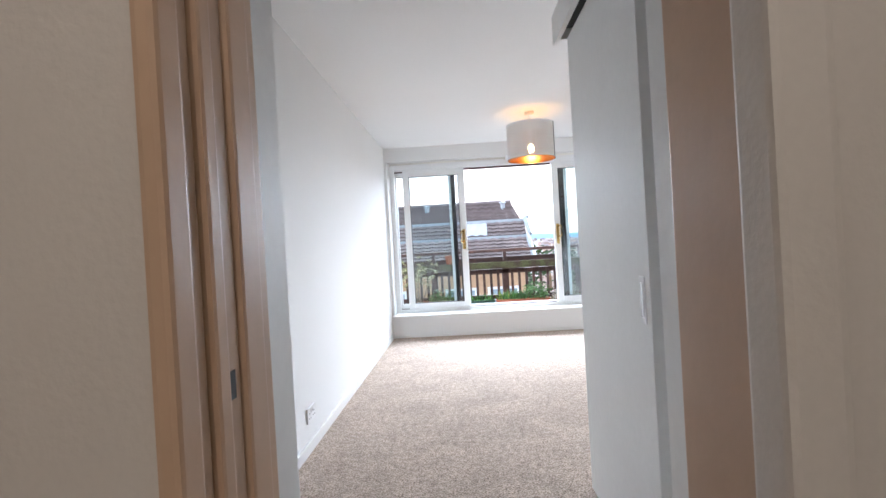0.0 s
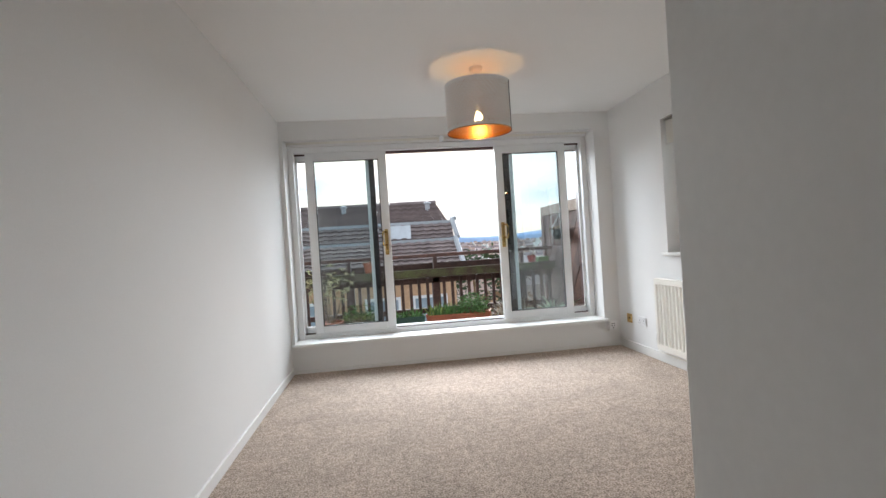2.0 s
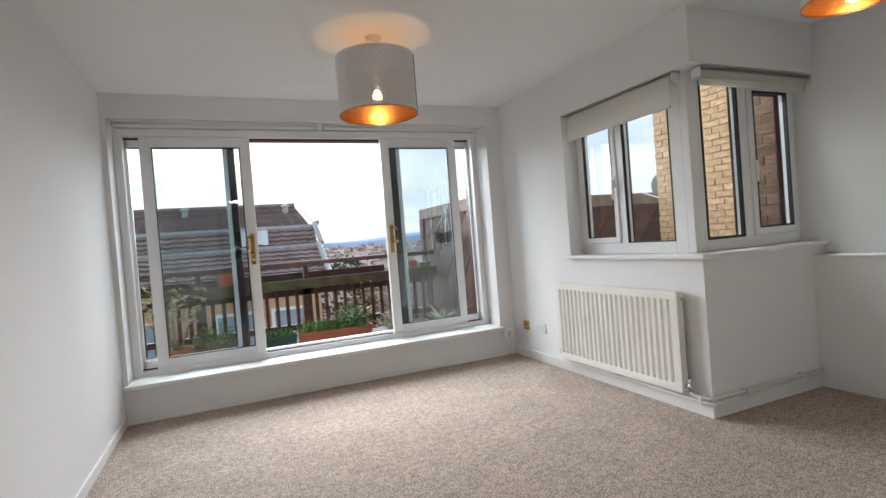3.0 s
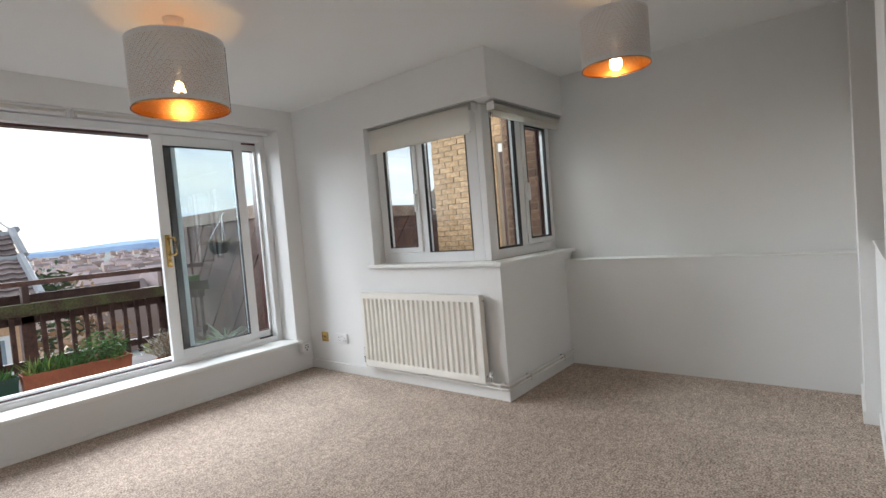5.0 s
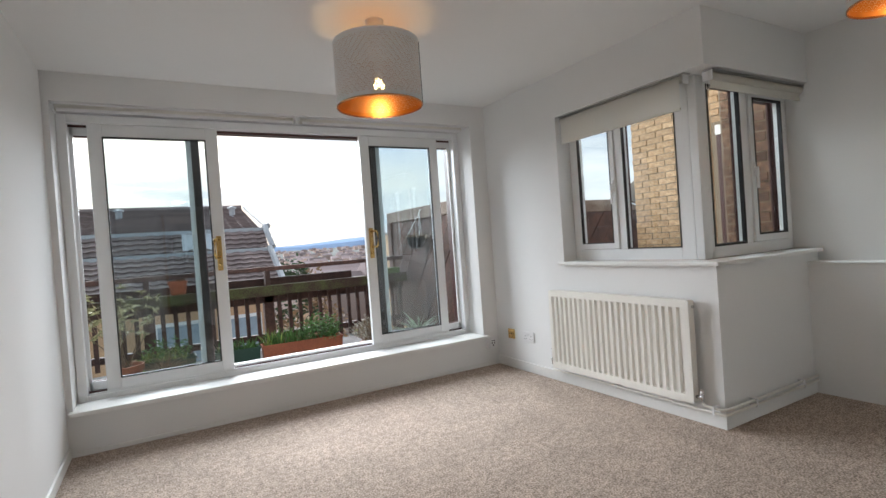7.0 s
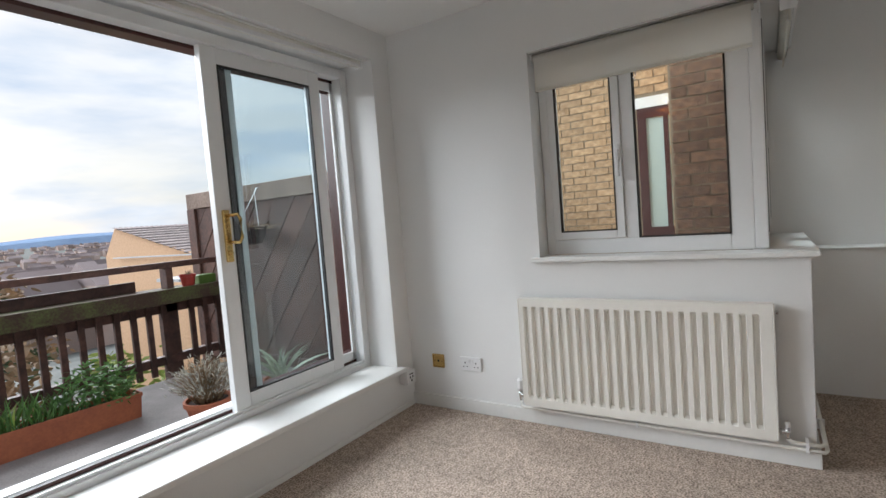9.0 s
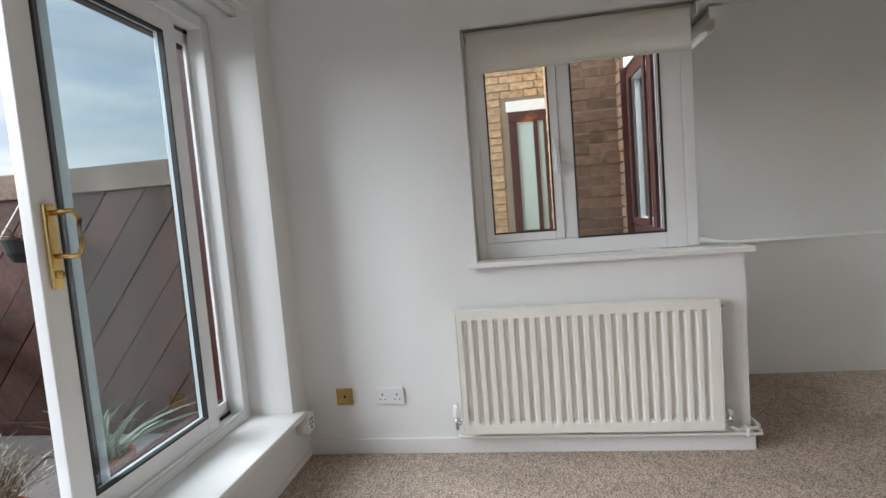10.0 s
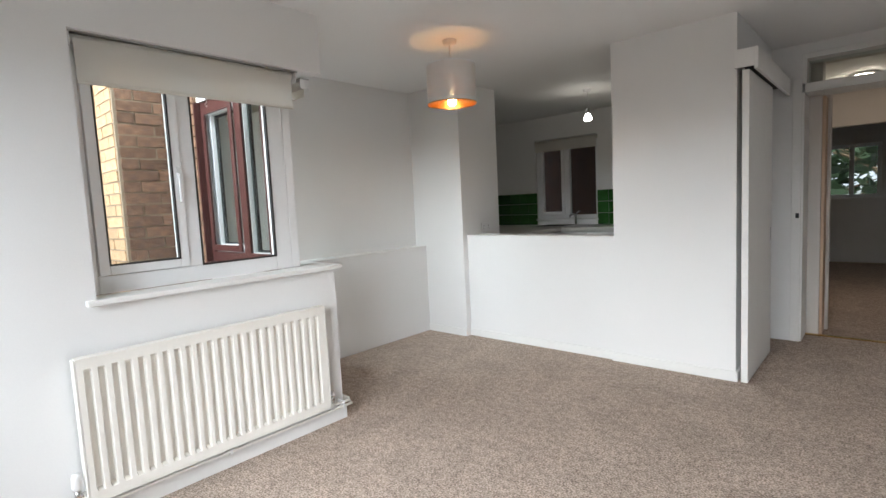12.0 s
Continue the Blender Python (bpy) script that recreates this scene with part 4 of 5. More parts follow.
# boards rise towards the house end; each clipped to the panel
Y0, Y1, Z0, Z1 = 0.08, 2.0, 0.08, 1.38
slope, step = 1.25, 0.30
c0 = -0.1
while c0 < (Y1 - Y0) * slope + (Z1 - Z0):
    def clip(poly, axis, lim, keep_less):
        out = []
        for k in range(len(poly)):
            p, q = poly[k], poly[(k + 1) % len(poly)]
            ip, iq = (p[axis] <= lim) == keep_less or p[axis] == lim, (q[axis] <= lim) == keep_less or q[axis] == lim
            if ip:
                out.append(p)
            if ip != iq:
                f = (lim - p[axis]) / (q[axis] - p[axis])
                out.append((p[0] + f * (q[0] - p[0]), p[1] + f * (q[1] - p[1])))
        return out
    # strip: c0 < (z - Z0) + slope*(y - Y0) < c0 + step
    lo, hi = c0 + 0.012, c0 + step
    far = 6
    poly = [(Y0 - far, Z0 + lo + slope * far), (Y0 + far, Z0 + lo - slope * far), (Y0 + far, Z0 + hi - slope * far), (Y0 - far, Z0 + hi + slope * far)]
    for axis, lim, less in ((0, Y0, False), (0, Y1, True), (1, Z0, False), (1, Z1, True)):
        if len(poly) > 2:
            poly = clip(poly, axis, lim, less)
    if len(poly) > 2:
        b = bmesh.new()
        off = random.uniform(-0.004, 0.004)
        front = [b.verts.new((-0.012 + off, y, z)) for y, z in poly]
        back = [b.verts.new((0.012 + off, y, z)) for y, z in poly]
        b.faces.new(front)
        b.faces.new(back[::-1])
        for k in range(len(poly)):
            b.faces.new((front[k], front[(k + 1) % len(poly)], back[(k + 1) % len(poly)], back[k]))
        part("board", b, FENCE, fn)
    c0 += step
# added near-black sheet that stands in for shade in the gaps between boards
part("gap_shade_sheet", boxes((0.02, 0.03, Y0, Y1, Z0, Z1)), DARK, fn)
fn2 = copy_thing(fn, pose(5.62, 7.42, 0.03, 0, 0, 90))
fn2["label"] = "brown diagonal board fence closing the light well"


# ---- pots and plants ----
def trough(at, length, material, label, tuft, rz=0.0, depth=0.17, height=0.16):
    e = thing("planter", at, label, "planter", "", rz)
    b = bmesh.new()
    h, d = length / 2, depth / 2
    rings = []
    for z, g in ((0, 0.88), (height - 0.025, 0.97), (height - 0.024, 1.03), (height, 1.03), (height, 0.95), (0.02, 0.85)):
        gx = h - d * (1 - g) * 1.2
        rings.append([b.verts.new(p) for p in ((-gx, -d * g, z), (gx, -d * g, z), (gx, d * g, z), (-gx, d * g, z))])
    for r0, r1 in zip(rings, rings[1:]):
        for k in range(4):
            b.faces.new((r0[k], r0[(k + 1) % 4], r1[(k + 1) % 4], r1[k]))
    b.faces.new(rings[0][::-1])
    b.faces.new(rings[-1])
    part("trough", b, material, e)
    part("soil", boxes((-h + 0.03, h - 0.03, -d * 0.9, d * 0.9, height - 0.06, height - 0.03)), SOIL, e)
    for name, x0, x1, n, ln, w, mt, spread in tuft:
        b = bmesh.new()
        for _ in range(n):
            x, y = random.uniform(x0, x1), random.uniform(-d * 0.7, d * 0.7)
            blade(b, (x, y, height - 0.04), (random.gauss(0, spread), random.gauss(0, spread), 1), random.uniform(0.55, 1.0) * ln, w * random.uniform(0.7, 1.3), random.uniform(0.05, 0.4))
        part(name, b, mt, e)
    return e


def bushy(b, n, cx, cy, cz, rx, rz_, ln, w):
    """Stalks with many small leaves, in an uneven mound."""
    for _ in range(n):
        a, r = random.uniform(0, 2 * math.pi), random.random() ** 0.5
        top = Vector((cx + rx * r * math.cos(a), cy + rx * r * math.sin(a) * 0.7, cz + rz_ * random.uniform(0.35, 1.0) * (1 - 0.35 * r * r)))
        for _ in range(5):
            p = top + Vector((random.gauss(0, 0.012), random.gauss(0, 0.012), random.uniform(-0.1, 0.02)))
            blade(b, p, (random.gauss(0, 1), random.gauss(0, 1), random.uniform(-0.2, 1.2)), ln * random.uniform(0.5, 1.1), w, 0.2, 2)
    return b


pl = trough((1.24, 8.42, BZ), 0.82, TERRA, "long terracotta trough of spring bulbs and parsley", [("bulb_leaves", -0.36, 0.05, 130, 0.24, 0.007, LEAF, 0.28), ("yellow_leaves", -0.38, -0.2, 26, 0.24, 0.008, LEAFY, 0.3), ("front_leaves", 0.0, 0.38, 70, 0.18, 0.007, LEAF, 0.4)], rz=-3)
part("herb_leaves", bushy(bmesh.new(), 120, 0.2, 0.0, 0.14, 0.2, 0.3, 0.045, 0.008), LEAF, pl)
gp = trough((0.60, 8.46, BZ), 0.42, GREENP, "dark green plastic trough of young leaves", [("leaves", -0.18, 0.18, 90, 0.17, 0.009, LEAF, 0.4)])
gp2 = trough((-0.02, 8.5, BZ), 0.5, GREENP, "dark green plastic trough with leafy plants", [("leaves", -0.22, 0.22, 60, 0.2, 0.008, LEAFY, 0.4)])
part("herb_leaves", bushy(bmesh.new(), 60, 0.0, 0.0, 0.12, 0.22, 0.26, 0.05, 0.008), LEAF, gp2)
gp3 = trough((0.0, 7.85, BZ), 0.45, GREENP, "green trough of low yellow-green leaves", [("leaves", -0.2, 0.2, 90, 0.1, 0.008, LEAFY, 0.7)])


def pot(name, at, r, h, material, label):
    e = thing(name, at, label, "plant pot")
    b = bmesh.new()
    lathe(b, [(0.001, 0), (r * 0.72, 0), (r * 0.93, h * 0.78), (r, h * 0.79), (r, h), (r * 0.9, h), (r * 0.86, h * 0.85)], 32)
    part("pot", b, material, e, smooth=False)
    b = bmesh.new()
    lathe(b, [(0.001, h * 0.86), (r * 0.88, h * 0.84)], 24)
    part("soil", b, SOIL, e)
    return e


lv = pot("potted_lavender", (1.80, 7.84, BZ), 0.14, 0.13, TERRA, "grey-leaved lavender in a round terracotta pot")
b = bmesh.new()
for _ in range(240):
    a, s = random.uniform(0, 2 * math.pi), random.random() ** 0.7
    tip = Vector((0.24 * s * math.cos(a), 0.24 * s * math.sin(a), 0.12 + 0.30 * (1 - 0.5 * s * s) * random.uniform(0.55, 1.0)))
    root = Vector((0.07 * s * math.cos(a), 0.07 * s * math.sin(a), 0.10))
    tube(b, [root, root.lerp(tip, 0.5) + Vector((0, 0, 0.03)), tip], [0.0022, 0.0018, 0.001], 3, cap=False)
part("stems", b, TWIG, lv, "thin dry brown stems")
b = bmesh.new()
for _ in range(900):
    a, s = random.uniform(0, 2 * math.pi), random.random() ** 0.6
    f = random.uniform(0.45, 1.0)
    p = Vector((0.24 * s * f * math.cos(a), 0.24 * s * f * math.sin(a), 0.10 + 0.32 * f * (1 - 0.5 * s * s) * random.uniform(0.6, 1)))
    blade(b, p, (math.cos(a) * 0.7 + random.gauss(0, 0.5), math.sin(a) * 0.7 + random.gauss(0, 0.5), 0.9), random.uniform(0.02, 0.045), 0.0035, 0.1, 2)
part("leaves", b, LAV, lv)
sp = pot("potted_strap_plant", (2.28, 7.75, BZ), 0.12, 0.12, TERRA, "strap-leaved plant in a small pot by the screen")
b = bmesh.new()
for _ in range(34):
    blade(b, (random.gauss(0, 0.03), random.gauss(0, 0.03), 0.1), (random.gauss(0, 0.5), random.gauss(0, 0.5), 1), random.uniform(0.25, 0.45), 0.011, 0.55, 5)
part("leaves", b, mat("pale_strap_leaf", (0.42, 0.46, 0.36), 0.5, color2=(0.2, 0.26, 0.16), random_tint=0.3, island=True), sp)
rs = pot("potted_shrub", (-0.33, 8.25, BZ), 0.14, 0.2, TERRA, "bare-stemmed shrub with a few dry leaves in a pot")
b = bmesh.new()
tips = []
for _ in range(16):
    p, d = Vector((random.gauss(0, 0.03), random.gauss(0, 0.03), 0.17)), Vector((random.gauss(0.1, 0.25), random.gauss(0, 0.2), 1))
    pts = [p]
    for k in range(6):
        d = (d.normalized() + Vector((random.gauss(0, 0.3), random.gauss(0, 0.3), 0.15))).normalized()
        pts.append(pts[-1] + d * random.uniform(0.08, 0.14))
        tips.append(pts[-1])
    tube(b, pts, [0.005 * (1 - k / 8) for k in range(7)], 5, cap=False)
part("stems", b, TWIG, rs)
b = bmesh.new()
for p in tips:
    if p.z > 0.45:
        for _ in range(7):
            blade(b, p, (random.gauss(0, 1), random.gauss(0, 1), random.gauss(0.1, 0.6)), random.uniform(0.03, 0.06), 0.011, 0.2, 2)
part("leaves", b, mat("pale_dry_leaf", (0.42, 0.36, 0.2), 0.7, color2=(0.2, 0.2, 0.08), random_tint=0.4, island=True), rs)
dg = pot("potted_grass", (-0.05, 8.15, BZ), 0.1, 0.11, TERRA, "dry brown grass clump in a pot")
b = bmesh.new()
for _ in range(120):
    blade(b, (random.gauss(0, 0.03), random.gauss(0, 0.03), 0.09), (random.gauss(0, 0.6), random.gauss(0, 0.6), 0.8), random.uniform(0.15, 0.32), 0.003, 0.5, 3)
part("leaves", b, TWIG, dg)
tp = pot("terracotta_pot", (0.14, RY - 0.02, BZ + 0.715), 0.095, 0.15, TERRA, "terracotta pot with dry stems on the balcony ledge")
b = bmesh.new()
for _ in range(40):
    blade(b, (random.gauss(0, 0.03), random.gauss(0, 0.03), 0.12), (random.gauss(0, 0.5), random.gauss(0, 0.5), 1), random.uniform(0.05, 0.13), 0.004, 0.3, 2)
part("stems", b, TWIG, tp)
rp = pot("red_pot", (2.45, RY - 0.05, BZ + 0.715), 0.065, 0.1, REDP, "small red pot on the mossy ledge")
b = bmesh.new()
for _ in range(14):
    blade(b, (0, 0, 0.08), (random.gauss(0, 0.5), random.gauss(0, 0.5), 1), 0.07, 0.004, 0.3, 2)
part("stems", b, TWIG, rp)
e = thing("flower_trough", (2.62, RY + 0.0, BZ + 0.715), "small green plastic box on the ledge", "planter")
part("trough", boxes((-0.08, 0.08, -0.06, 0.06, 0, 0.075), bevel=0.006), mat("green_plastic", (0.09, 0.16, 0.03), 0.5), e)
hb = thing("hanging_basket", (2.66, 8.42, 1.12), "hanging basket with dry plants on the timber screen", "hanging basket")
b = bmesh.new()
lathe(b, [(0.001, 0), (0.07, 0.01), (0.10, 0.06), (0.115, 0.13), (0.12, 0.13), (0.12, 0.14), (0.1, 0.135), (0.001, 0.11)], 24)
part("bowl", b, DARK, hb)
b = bmesh.new()
for k in range(3):
    a = 2 * math.pi * k / 3 + 0.4
    tube(b, [(0.115 * math.cos(a), 0.115 * math.sin(a), 0.135), (0.06, 0, 0.42)], 0.003, 5)
tube(b, [(0.06, 0, 0.42), (0.08, 0, 0.46), (0.14, 0, 0.47)], 0.005, 6)
part("hanger", b, PLAST, hb, "pale chain hanger")
b = bmesh.new()
for _ in range(130):
    blade(b, (random.gauss(0, 0.04), random.gauss(0, 0.04), 0.12), (random.gauss(0, 0.9), random.gauss(0, 0.9), 0.7), random.uniform(0.06, 0.16), 0.005, 0.5, 3)
part("stems", b, TWIG, hb)


# ---- houses ----
def tiled(b, x0, x1, y0, z0, y1, z1, rows, tw=0.25):
    """Courses of wavy tiles on a slope that climbs from (y0, z0) to (y1, z1)."""
    cols = max(2, int((x1 - x0) / tw) * 4)
    sl = math.hypot(y1 - y0, z1 - z0)
    ny, nz = -(z1 - z0) / sl, (y1 - y0) / sl
    for r in range(rows):
        f0, f1 = r / rows, (r + 1.12) / rows
        line = []
        for f, lift in ((f0, 0.03), (f0, 0.07), (f1, 0.025)):
            vs = []
            for c in range(cols + 1):
                wv = 0.03 * (0.5 + 0.5 * math.cos(2 * math.pi * c / 4 + 0.8)) if lift > 0 else 0
                h = lift + wv - 0.045
                vs.append(b.verts.new((x0 + (x1 - x0) * c / cols, y0 + (y1 - y0) * f + ny * h, z0 + (z1 - z0) * f + nz * h)))
            line.append(vs)
        for a, q in zip(line, line[1:]):
            for c in range(cols):
                b.faces.new((a[c], a[c + 1], q[c + 1], q[c]))
    return b


def window_part(parent, x0, x1, y, z0, z1):
    w = part("window", rim(x0, x1, z0, z1, 0.07, y - 0.04, y + 0.02, bevel=0), PLAST, parent)
    part("pane", boxes((x0 + 0.07, x1 - 0.07, y - 0.012, y, z0 + 0.07, z1 - 0.07)), mat("far_pane", (0.35, 0.42, 0.48), 0.1), w)


hs = thing("neighbour_house", (0, 0, -7), "brick terrace house with a brown tiled mansard roof", "house")
HX0, HX1 = -9.0, 2.2
part("wall", boxes((HX0, HX1 - 0.05, 14.9, 21.0, 0, 7.8)), ORANGE, hs, "orange brick wall")
b = bmesh.new()
tiled(b, HX0, HX1 - 0.1, 15.55, 8.8, 18.2, 9.5, 15)
tagged(part("roof", b, TILE, hs, "brown tiled upper slope"), kind="stuff")
b = bmesh.new()
tiled(b, HX0, HX1, 15.1, 8.34, 15.5, 8.76, 4)
tagged(part("mansard", b, TILE, hs), kind="stuff")
b = bmesh.new()
tiled(b, HX0, HX1 + 0.08, 14.3, 7.62, 15.05, 8.28, 7)
tagged(part("lower_roof", b, TILE, hs), kind="stuff")
part("attic", boxes((HX0, HX1 - 0.12, 15.62, 20.9, 7.801, 8.7)), ORANGE, hs)
b = bmesh.new()
vs = [b.verts.new(p) for p in ((HX1 - 0.12, 15.5, 8.7), (HX1 - 0.12, 20.9, 8.7), (HX1 - 0.12, 18.2, 9.42), (HX0, 15.5, 8.7), (HX0, 20.9, 8.7), (HX0, 18.2, 9.42))]
for q in ((0, 1, 2), (3, 5, 4), (1, 4, 5, 2), (0, 3, 4, 1), (0, 2, 5, 3)):
    b.faces.new([vs[k] for k in q])
part("gable", b, ORANGE, hs)
part("fascia", boxes((HX0, HX1 + 0.02, 15.47, 15.54, 8.74, 8.82)), LEAD, hs, "pale grey gutter strip")
part("fascia", boxes((HX0, HX1 + 0.06, 15.03, 15.09, 8.26, 8.34)), LEAD, hs, "pale grey gutter strip")
b = bmesh.new()
tube(b, [(HX0, 18.2, 9.53), (HX1 - 0.08, 18.2, 9.53)], 0.09, 8)
part("ridge", b, TILE, hs)
b = bmesh.new()
for yz in (((18.2, 9.55), (15.5, 8.85)), ((15.5, 8.85), (15.05, 8.34)), ((15.05, 8.34), (14.25, 7.62))):
    (ya, za), (yb, zb) = yz
    tube(b, [(HX1 + 0.08 - 0.05, ya, za), (HX1 + 0.1, yb, zb)], 0.07, 6)
part("verge", b, LEAD, hs, "pale verge trim")
part("skylight", boxes((0.45, 1.08, 15.1, 15.2, 8.36, 8.72)), mat("skylight_glass", (0.75, 0.8, 0.85), 0.1), hs, "white framed roof light")
for x in (-3.1, -0.75, 1.75):
    v = bmesh.new()
    lathe(v, [(0.07, 9.1), (0.07, 9.42), (0.11, 9.43), (0.11, 9.47), (0.001, 9.5)], 10, x, 17.2)
    part("roof_vent", v, LEAD, hs)
for x in (-6.2, -4.2, -2.2, -0.2, 1.0):
    window_part(hs, x, x + 0.9, 14.88, 5.9, 6.9)
    window_part(hs, x, x + 0.9, 14.88, 3.0, 4.2)

h2 = thing("neighbour_house", (13.3, 27, -7), "orange brick house with a low tiled roof", "house")
part("wall", boxes((-1.2, 8, -1.6, 6, 0, 7.6)), ORANGE, h2)
b = bmesh.new()
vs = [b.verts.new(p) for p in ((-1.2, -1.6, 7.6), (-1.2, 6, 7.6), (-1.2, 4.8, 8.95), (-1.1, -1.6, 7.6), (-1.1, 6, 7.6), (-1.1, 4.8, 8.95))]
for q in ((0, 2, 1), (3, 4, 5), (0, 3, 5, 2), (1, 2, 5, 4)):
    b.faces.new([vs[k] for k in q])
part("gable", b, ORANGE, h2)
b = bmesh.new()
tiled(b, -1.35, 8.2, -1.9, 7.5, 4.8, 9.0, 12)
tagged(part("roof", b, TILE, h2), kind="stuff")
part("verge", boxes((-1.42, -1.36, -1.9, 4.8, 7.5, 7.56)), LEAD, h2)
part("canopy", boxes((-2.9, -1.25, -3.5, -1.9, 6.6, 6.72)), LEAD, h2, "pale flat canopy roof")
window_part(h2, 0.2, 1.3, -1.62, 5.2, 6.6)


# ---- land ----
def land(x, y):
    d = math.hypot(x, y)
    return -7.0 - 14 * min(1, max(0, (y - 40) / 120)) + 0.9 * math.sin(x * 0.013) + (max(0, y - 260) / 1000) * 14


b = bmesh.new()
ys = [-3000, -600, -150, -40, 0, 15, 30, 45, 60, 80, 110, 150, 200, 270, 360, 480, 650, 900, 1300, 1900, 3000]
xs_ = [-3000, -1500, -700, -350, -180, -90, -45, -20, 0, 20, 45, 90, 180, 350, 700, 1500, 3000]
gv = [[b.verts.new((x, y, land(x, y))) for x in xs_] for y in ys]
for r in range(len(ys) - 1):
    for c in range(len(xs_) - 1):
        b.faces.new((gv[r][c], gv[r][c + 1], gv[r + 1][c + 1], gv[r + 1][c]))
struct("ground", b, GRASS, "winter green and brown ground of the valley", "ground")
# horizon hills; their haze is only the blue base colour
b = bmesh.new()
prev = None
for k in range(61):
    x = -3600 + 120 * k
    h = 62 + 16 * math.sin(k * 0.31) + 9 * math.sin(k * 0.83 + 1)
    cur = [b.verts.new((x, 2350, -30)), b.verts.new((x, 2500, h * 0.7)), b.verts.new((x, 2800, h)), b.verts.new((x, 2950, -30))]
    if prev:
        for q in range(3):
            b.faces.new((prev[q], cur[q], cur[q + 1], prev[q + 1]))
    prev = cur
tagged(obj("backdrop_hills", b, HILL), "long hills on the horizon, distance haze painted in blue", "hills", "", "structure")


def town(n):
    bw, br = bmesh.new(), bmesh.new()
    for _ in range(n):
        y = 70 + 1900 * random.random() ** 1.7
        x = random.uniform(-0.25, 1.25) * y + random.uniform(-15, 15)
        w, d, h = random.uniform(6, 15), random.uniform(6, 9), random.uniform(5, 9)
        z = land(x, y) - 0.4
        bx(bw, x - w / 2, x + w / 2, y - d / 2, y + d / 2, z, z + h)
        vs = [br.verts.new(p) for p in ((x - w / 2, y - d / 2, z + h), (x + w / 2, y - d / 2, z + h), (x + w / 2, y + d / 2, z + h), (x - w / 2, y + d / 2, z + h), (x - w / 2, y, z + h + 2.6), (x + w / 2, y, z + h + 2.6))]
        for q in ((0, 1, 5, 4), (2, 3, 4, 5), (0, 4, 3), (1, 2, 5)):
            br.faces.new([vs[k] for k in q])
    return bw, br


bw, br = town(1700)
t = thing("town_houses", (0, 0, 0), "many small red and buff houses down the valley", "houses")
t["kind"] = "stuff"
tagged(part("walls", bw, TOWN, t), kind="stuff")
tagged(part("roofs", br, TOWNR, t), kind="stuff")


def tree(at, height, r, material, label, n=700, size=0.25, conifer=False):
    e = thing("tree", at, label, "tree")
    b = bmesh.new()
    tube(b, [(0, 0, 0), (0.1, 0, height * 0.4), (0, 0.1, height * 0.9)], [height * 0.03, height * 0.02, 0.02], 7)
    for k in range(14):
        a, z = random.uniform(0, 6.28), height * random.uniform(0.35, 0.85)
        q = r * random.uniform(0.5, 0.9)
        tube(b, [(0, 0, z), (q * 0.5 * math.cos(a), q * 0.5 * math.sin(a), z + q * 0.3), (q * math.cos(a), q * math.sin(a), z + q * 0.5)], [height * 0.01, height * 0.006, 0.01], 5)
    part("trunk", b, TWIG, e)
    b = bmesh.new()
    lumps = [(random.uniform(0, 6.28), random.random() ** 0.5, random.uniform(0.35, 1.0)) for _ in range(16)]
    for _ in range(n):
        a, s, z = random.choice(lumps)
        c = Vector((r * s * math.cos(a) * (1.15 - z * (0.9 if conifer else 0.45)), r * s * math.sin(a) * (1.15 - z * (0.9 if conifer else 0.45)), height * z))
        p = c + Vector((random.gauss(0, r * 0.2), random.gauss(0, r * 0.2), random.gauss(0, r * 0.16)))
        blade(b, p, (random.gauss(0, 1), random.gauss(0, 1), random.gauss(0.2, 0.7)), size * random.uniform(0.6, 1.3), size * 0.28, 0.3, 2)
    part("crown", b, material, e)
    return e


tree((6.0, 34.0, -7.2), 7.6, 2.6, DLEAF, "dark evergreen tree standing below the balcony", 1500, 0.4)
tree((9.6, 40.0, -7.4), 6.6, 2.2, TWIG, "bare brown winter tree among the houses", 700, 0.4)
tree((4.4, 24.0, -7.0), 5.4, 2.0, TWIG, "bare brown winter tree behind the railing", 700, 0.35)
tree((7.5, 22.0, -7.0), 4.8, 1.8, LEAFY, "yellow-green garden shrub tree", 700, 0.3)
tree((0.1, -6.6, -1.6), 4.8, 2.0, DLEAF, "dark garden tree seen past the far window", 900, 0.32)
tree((1.5, -7.0, -1.6), 4.8, 1.9, DLEAF, "dark garden tree beyond the far window", 900, 0.32)

# ---- light well outside the corner window ----
lw = thing("brick_building", (0, 0, -0.3), "neighbouring brick wing, painted yellow on lit faces and brown on shaded ones", "building")
part("wall", boxes((4.483, 4.8, 4.98, 6.73, 0.0, 3.4)), MORTAR, lw, "recessed mortar of the far wall")
part("pier", boxes((4.013, 4.482, 5.0, 5.477, 0.0, 3.4)), MORTAR, lw, "recessed mortar of the pier")
part("return_wall", boxes((3.862, 4.012, 5.001, 5.008, 0.0, 3.4)), MORTAR, lw, "recessed mortar of the return")
part("lintel", boxes((4.466, 4.50, 5.48, 5.80, 2.275, 2.36)), GLOSS, lw, "white painted lintel")
wf = part("window", boxes((4.458, 4.51, 5.72, 5.785, 0.6, 2.27), (4.458, 4.51, 5.48, 5.51, 0.6, 2.27), (4.458, 4.51, 5.51, 5.72, 2.19, 2.27), (4.458, 4.51, 5.51, 5.72, 1.24, 1.31), (4.458, 4.51, 5.555, 5.59, 1.31, 2.19)), BROWN, lw, "dark brown window frame")
part("pane", boxes((4.472, 4.478, 5.51, 5.72, 1.31, 2.19)), FROST, wf, "glass with pale net curtain")
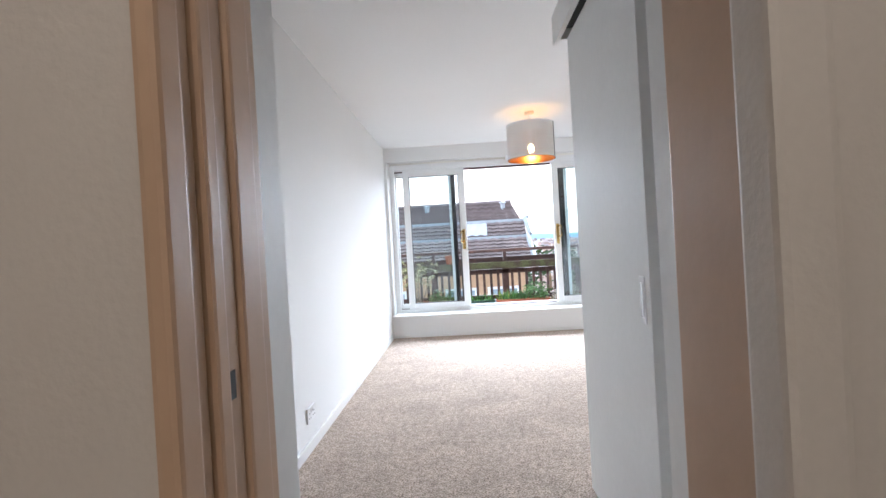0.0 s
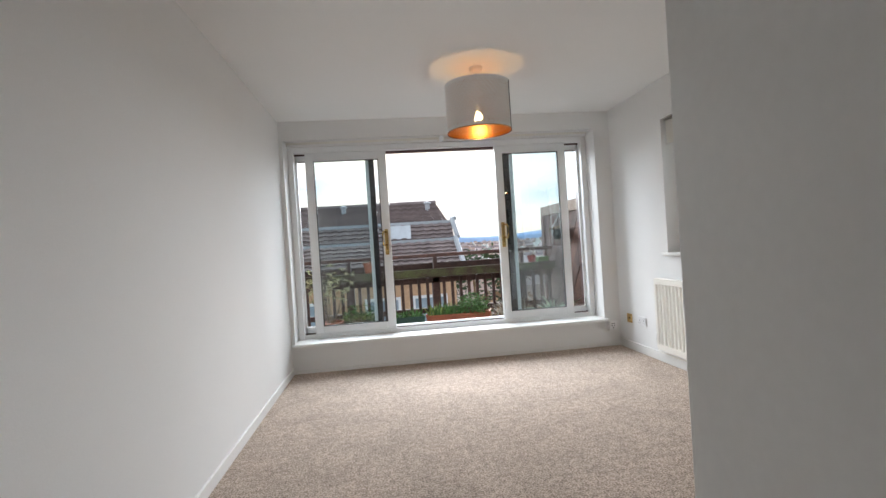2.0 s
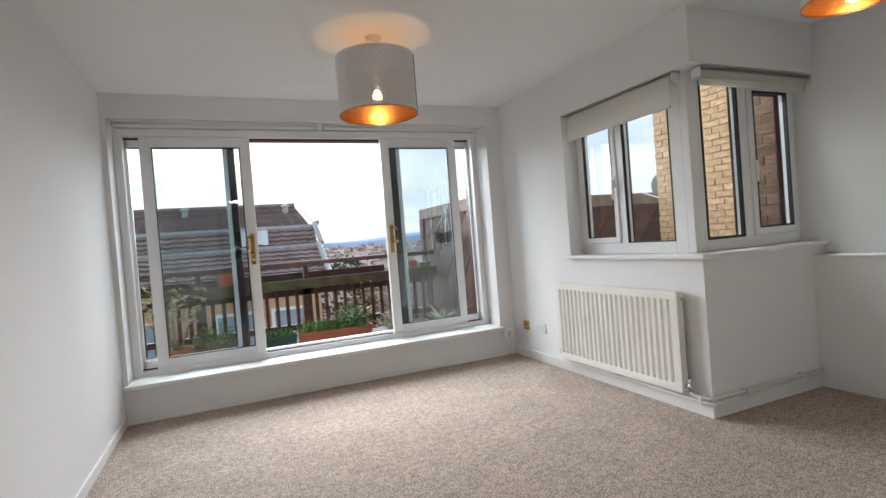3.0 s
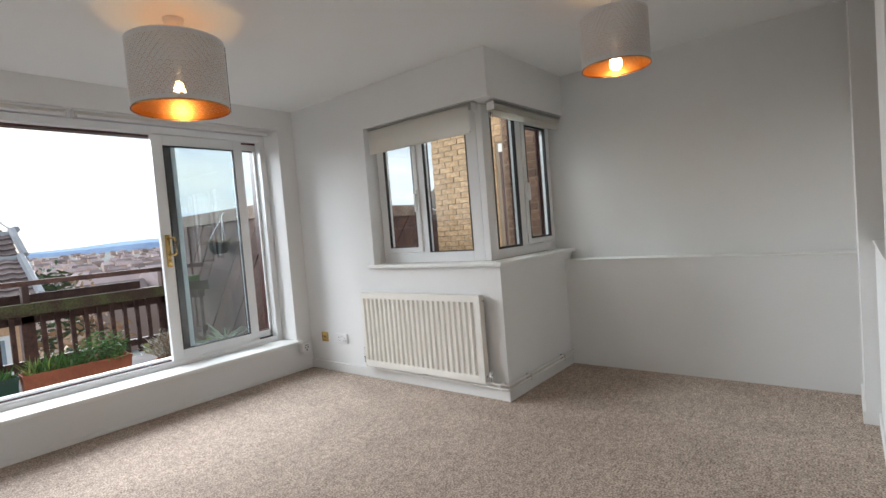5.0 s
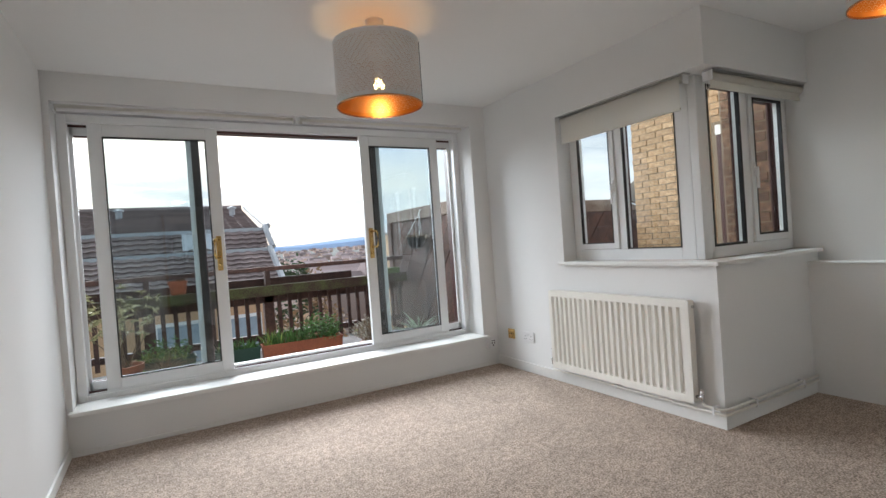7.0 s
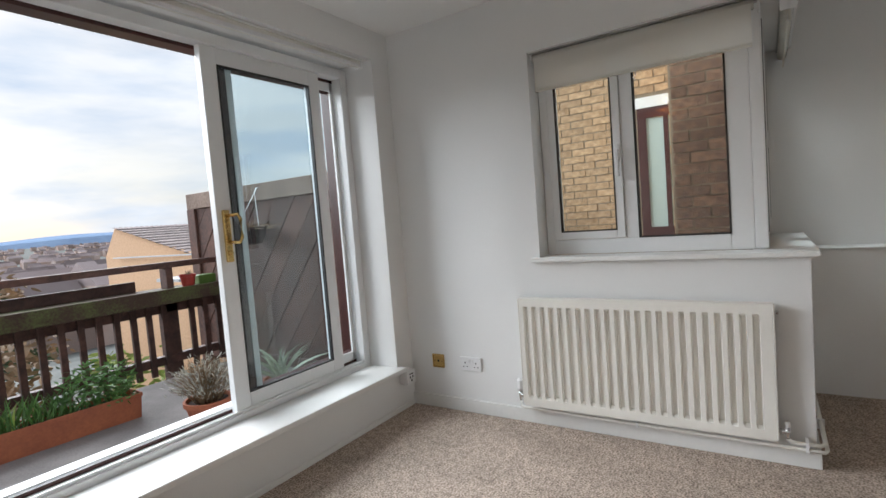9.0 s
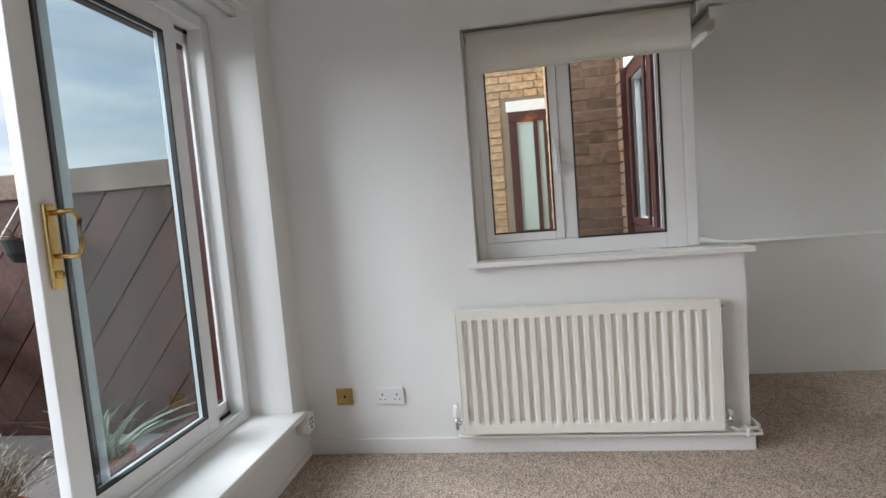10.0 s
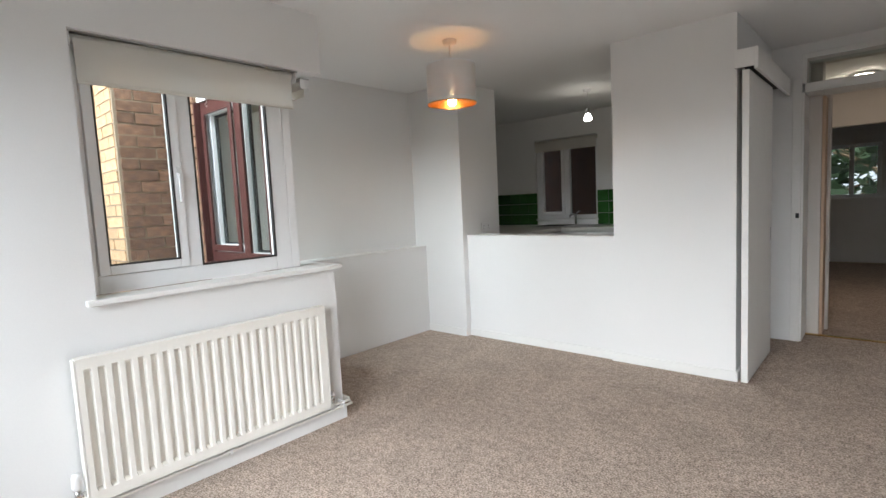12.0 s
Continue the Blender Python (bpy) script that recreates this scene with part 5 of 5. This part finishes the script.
dish = thing("satellite_dish", (4.60, 6.79, 1.58), "grey satellite dish on the brick corner", "satellite dish")
b = bmesh.new()
lathe(b, [(0.001, 0.0), (0.06, 0.008), (0.115, 0.03), (0.12, 0.032), (0.06, 0.013), (0.001, 0.004)], 24)
bmesh.ops.rotate(b, verts=b.verts, cent=(0, 0, 0), matrix=Matrix.Rotation(radians(-80), 3, "X"))
part("dish", b, LEAD, dish, smooth=True)
b = bmesh.new()
tube(b, [(0, 0, 0), (0, -0.02, -0.2), (0, -0.1, -0.22)], 0.015, 8)
tube(b, [(0, 0.02, -0.15), (0.0, 0.3, -0.05)], 0.008, 6)
part("arm", b, LEAD, dish)
struct("ground_yard", boxes((2.95, 4.83, 4.97, 7.3, -0.6, -0.35)), DECK, "grey paved light well floor", "paving")


def brick_mesh(name, size, material, seed):
    rnd = random.Random(seed)
    b = box(-size[0] / 2, size[0] / 2, -size[1] / 2, size[1] / 2, -size[2] / 2, size[2] / 2)
    for v in b.verts:
        v.co += Vector([rnd.uniform(-0.0025, 0.0025) for _ in range(3)])
    me = bpy.data.meshes.new(name)
    b.to_mesh(me)
    b.free()
    me.materials.append(material)
    return me


# lit colour on far wall and pier side, shaded colour on pier front and return
for plane, mt in (("far", BRICK_LIT), ("pier", BRICK_SHADED), ("side", BRICK_LIT), ("return", BRICK_SHADED)):
    along = plane in ("far", "pier")
    LB, BH, CH = (0.185, 0.0515, 0.061) if plane == "far" else (0.215, 0.065, 0.0765)
    full = [brick_mesh("brick", (0.03, LB, BH) if along else (LB, 0.03, BH), mt, s) for s in range(4)]
    half = [brick_mesh("brick", (0.03, 0.10, BH) if along else (0.10, 0.03, BH), mt, s) for s in range(2)]
    lo, hi = {"far": (5.47, 6.73), "pier": (5.0, 5.46), "side": (4.035, 4.47), "return": (3.868, 4.09)}[plane]
    base = lo
    for r in range(12 if along else 14, 48 if plane == "far" else 38):
        z = 0.04 + r * CH
        lo = 5.79 if plane == "far" and z < 2.385 else base
        u, s = (hi, -1) if along else (lo, 1)
        first = r % 2
        while (u - lo > 0.06) if s < 0 else (hi - u > 0.06):
            room = (u - lo) if s < 0 else (hi - u)
            short = first or room < LB
            me = random.choice(half if short else full)
            ln = 0.10 if short else LB
            first = 0
            c = u + s * ln / 2
            u += s * (ln + 0.0105)
            k = new("brick", me)
            k.parent = lw
            jig = random.uniform(-0.003, 0.003)
            k.location = {"far": (4.492 + jig, c, z), "pier": (4.022 + jig, c, z), "side": (c, 5.468 + jig, z), "return": (c, 5.012 + jig, z)}[plane]
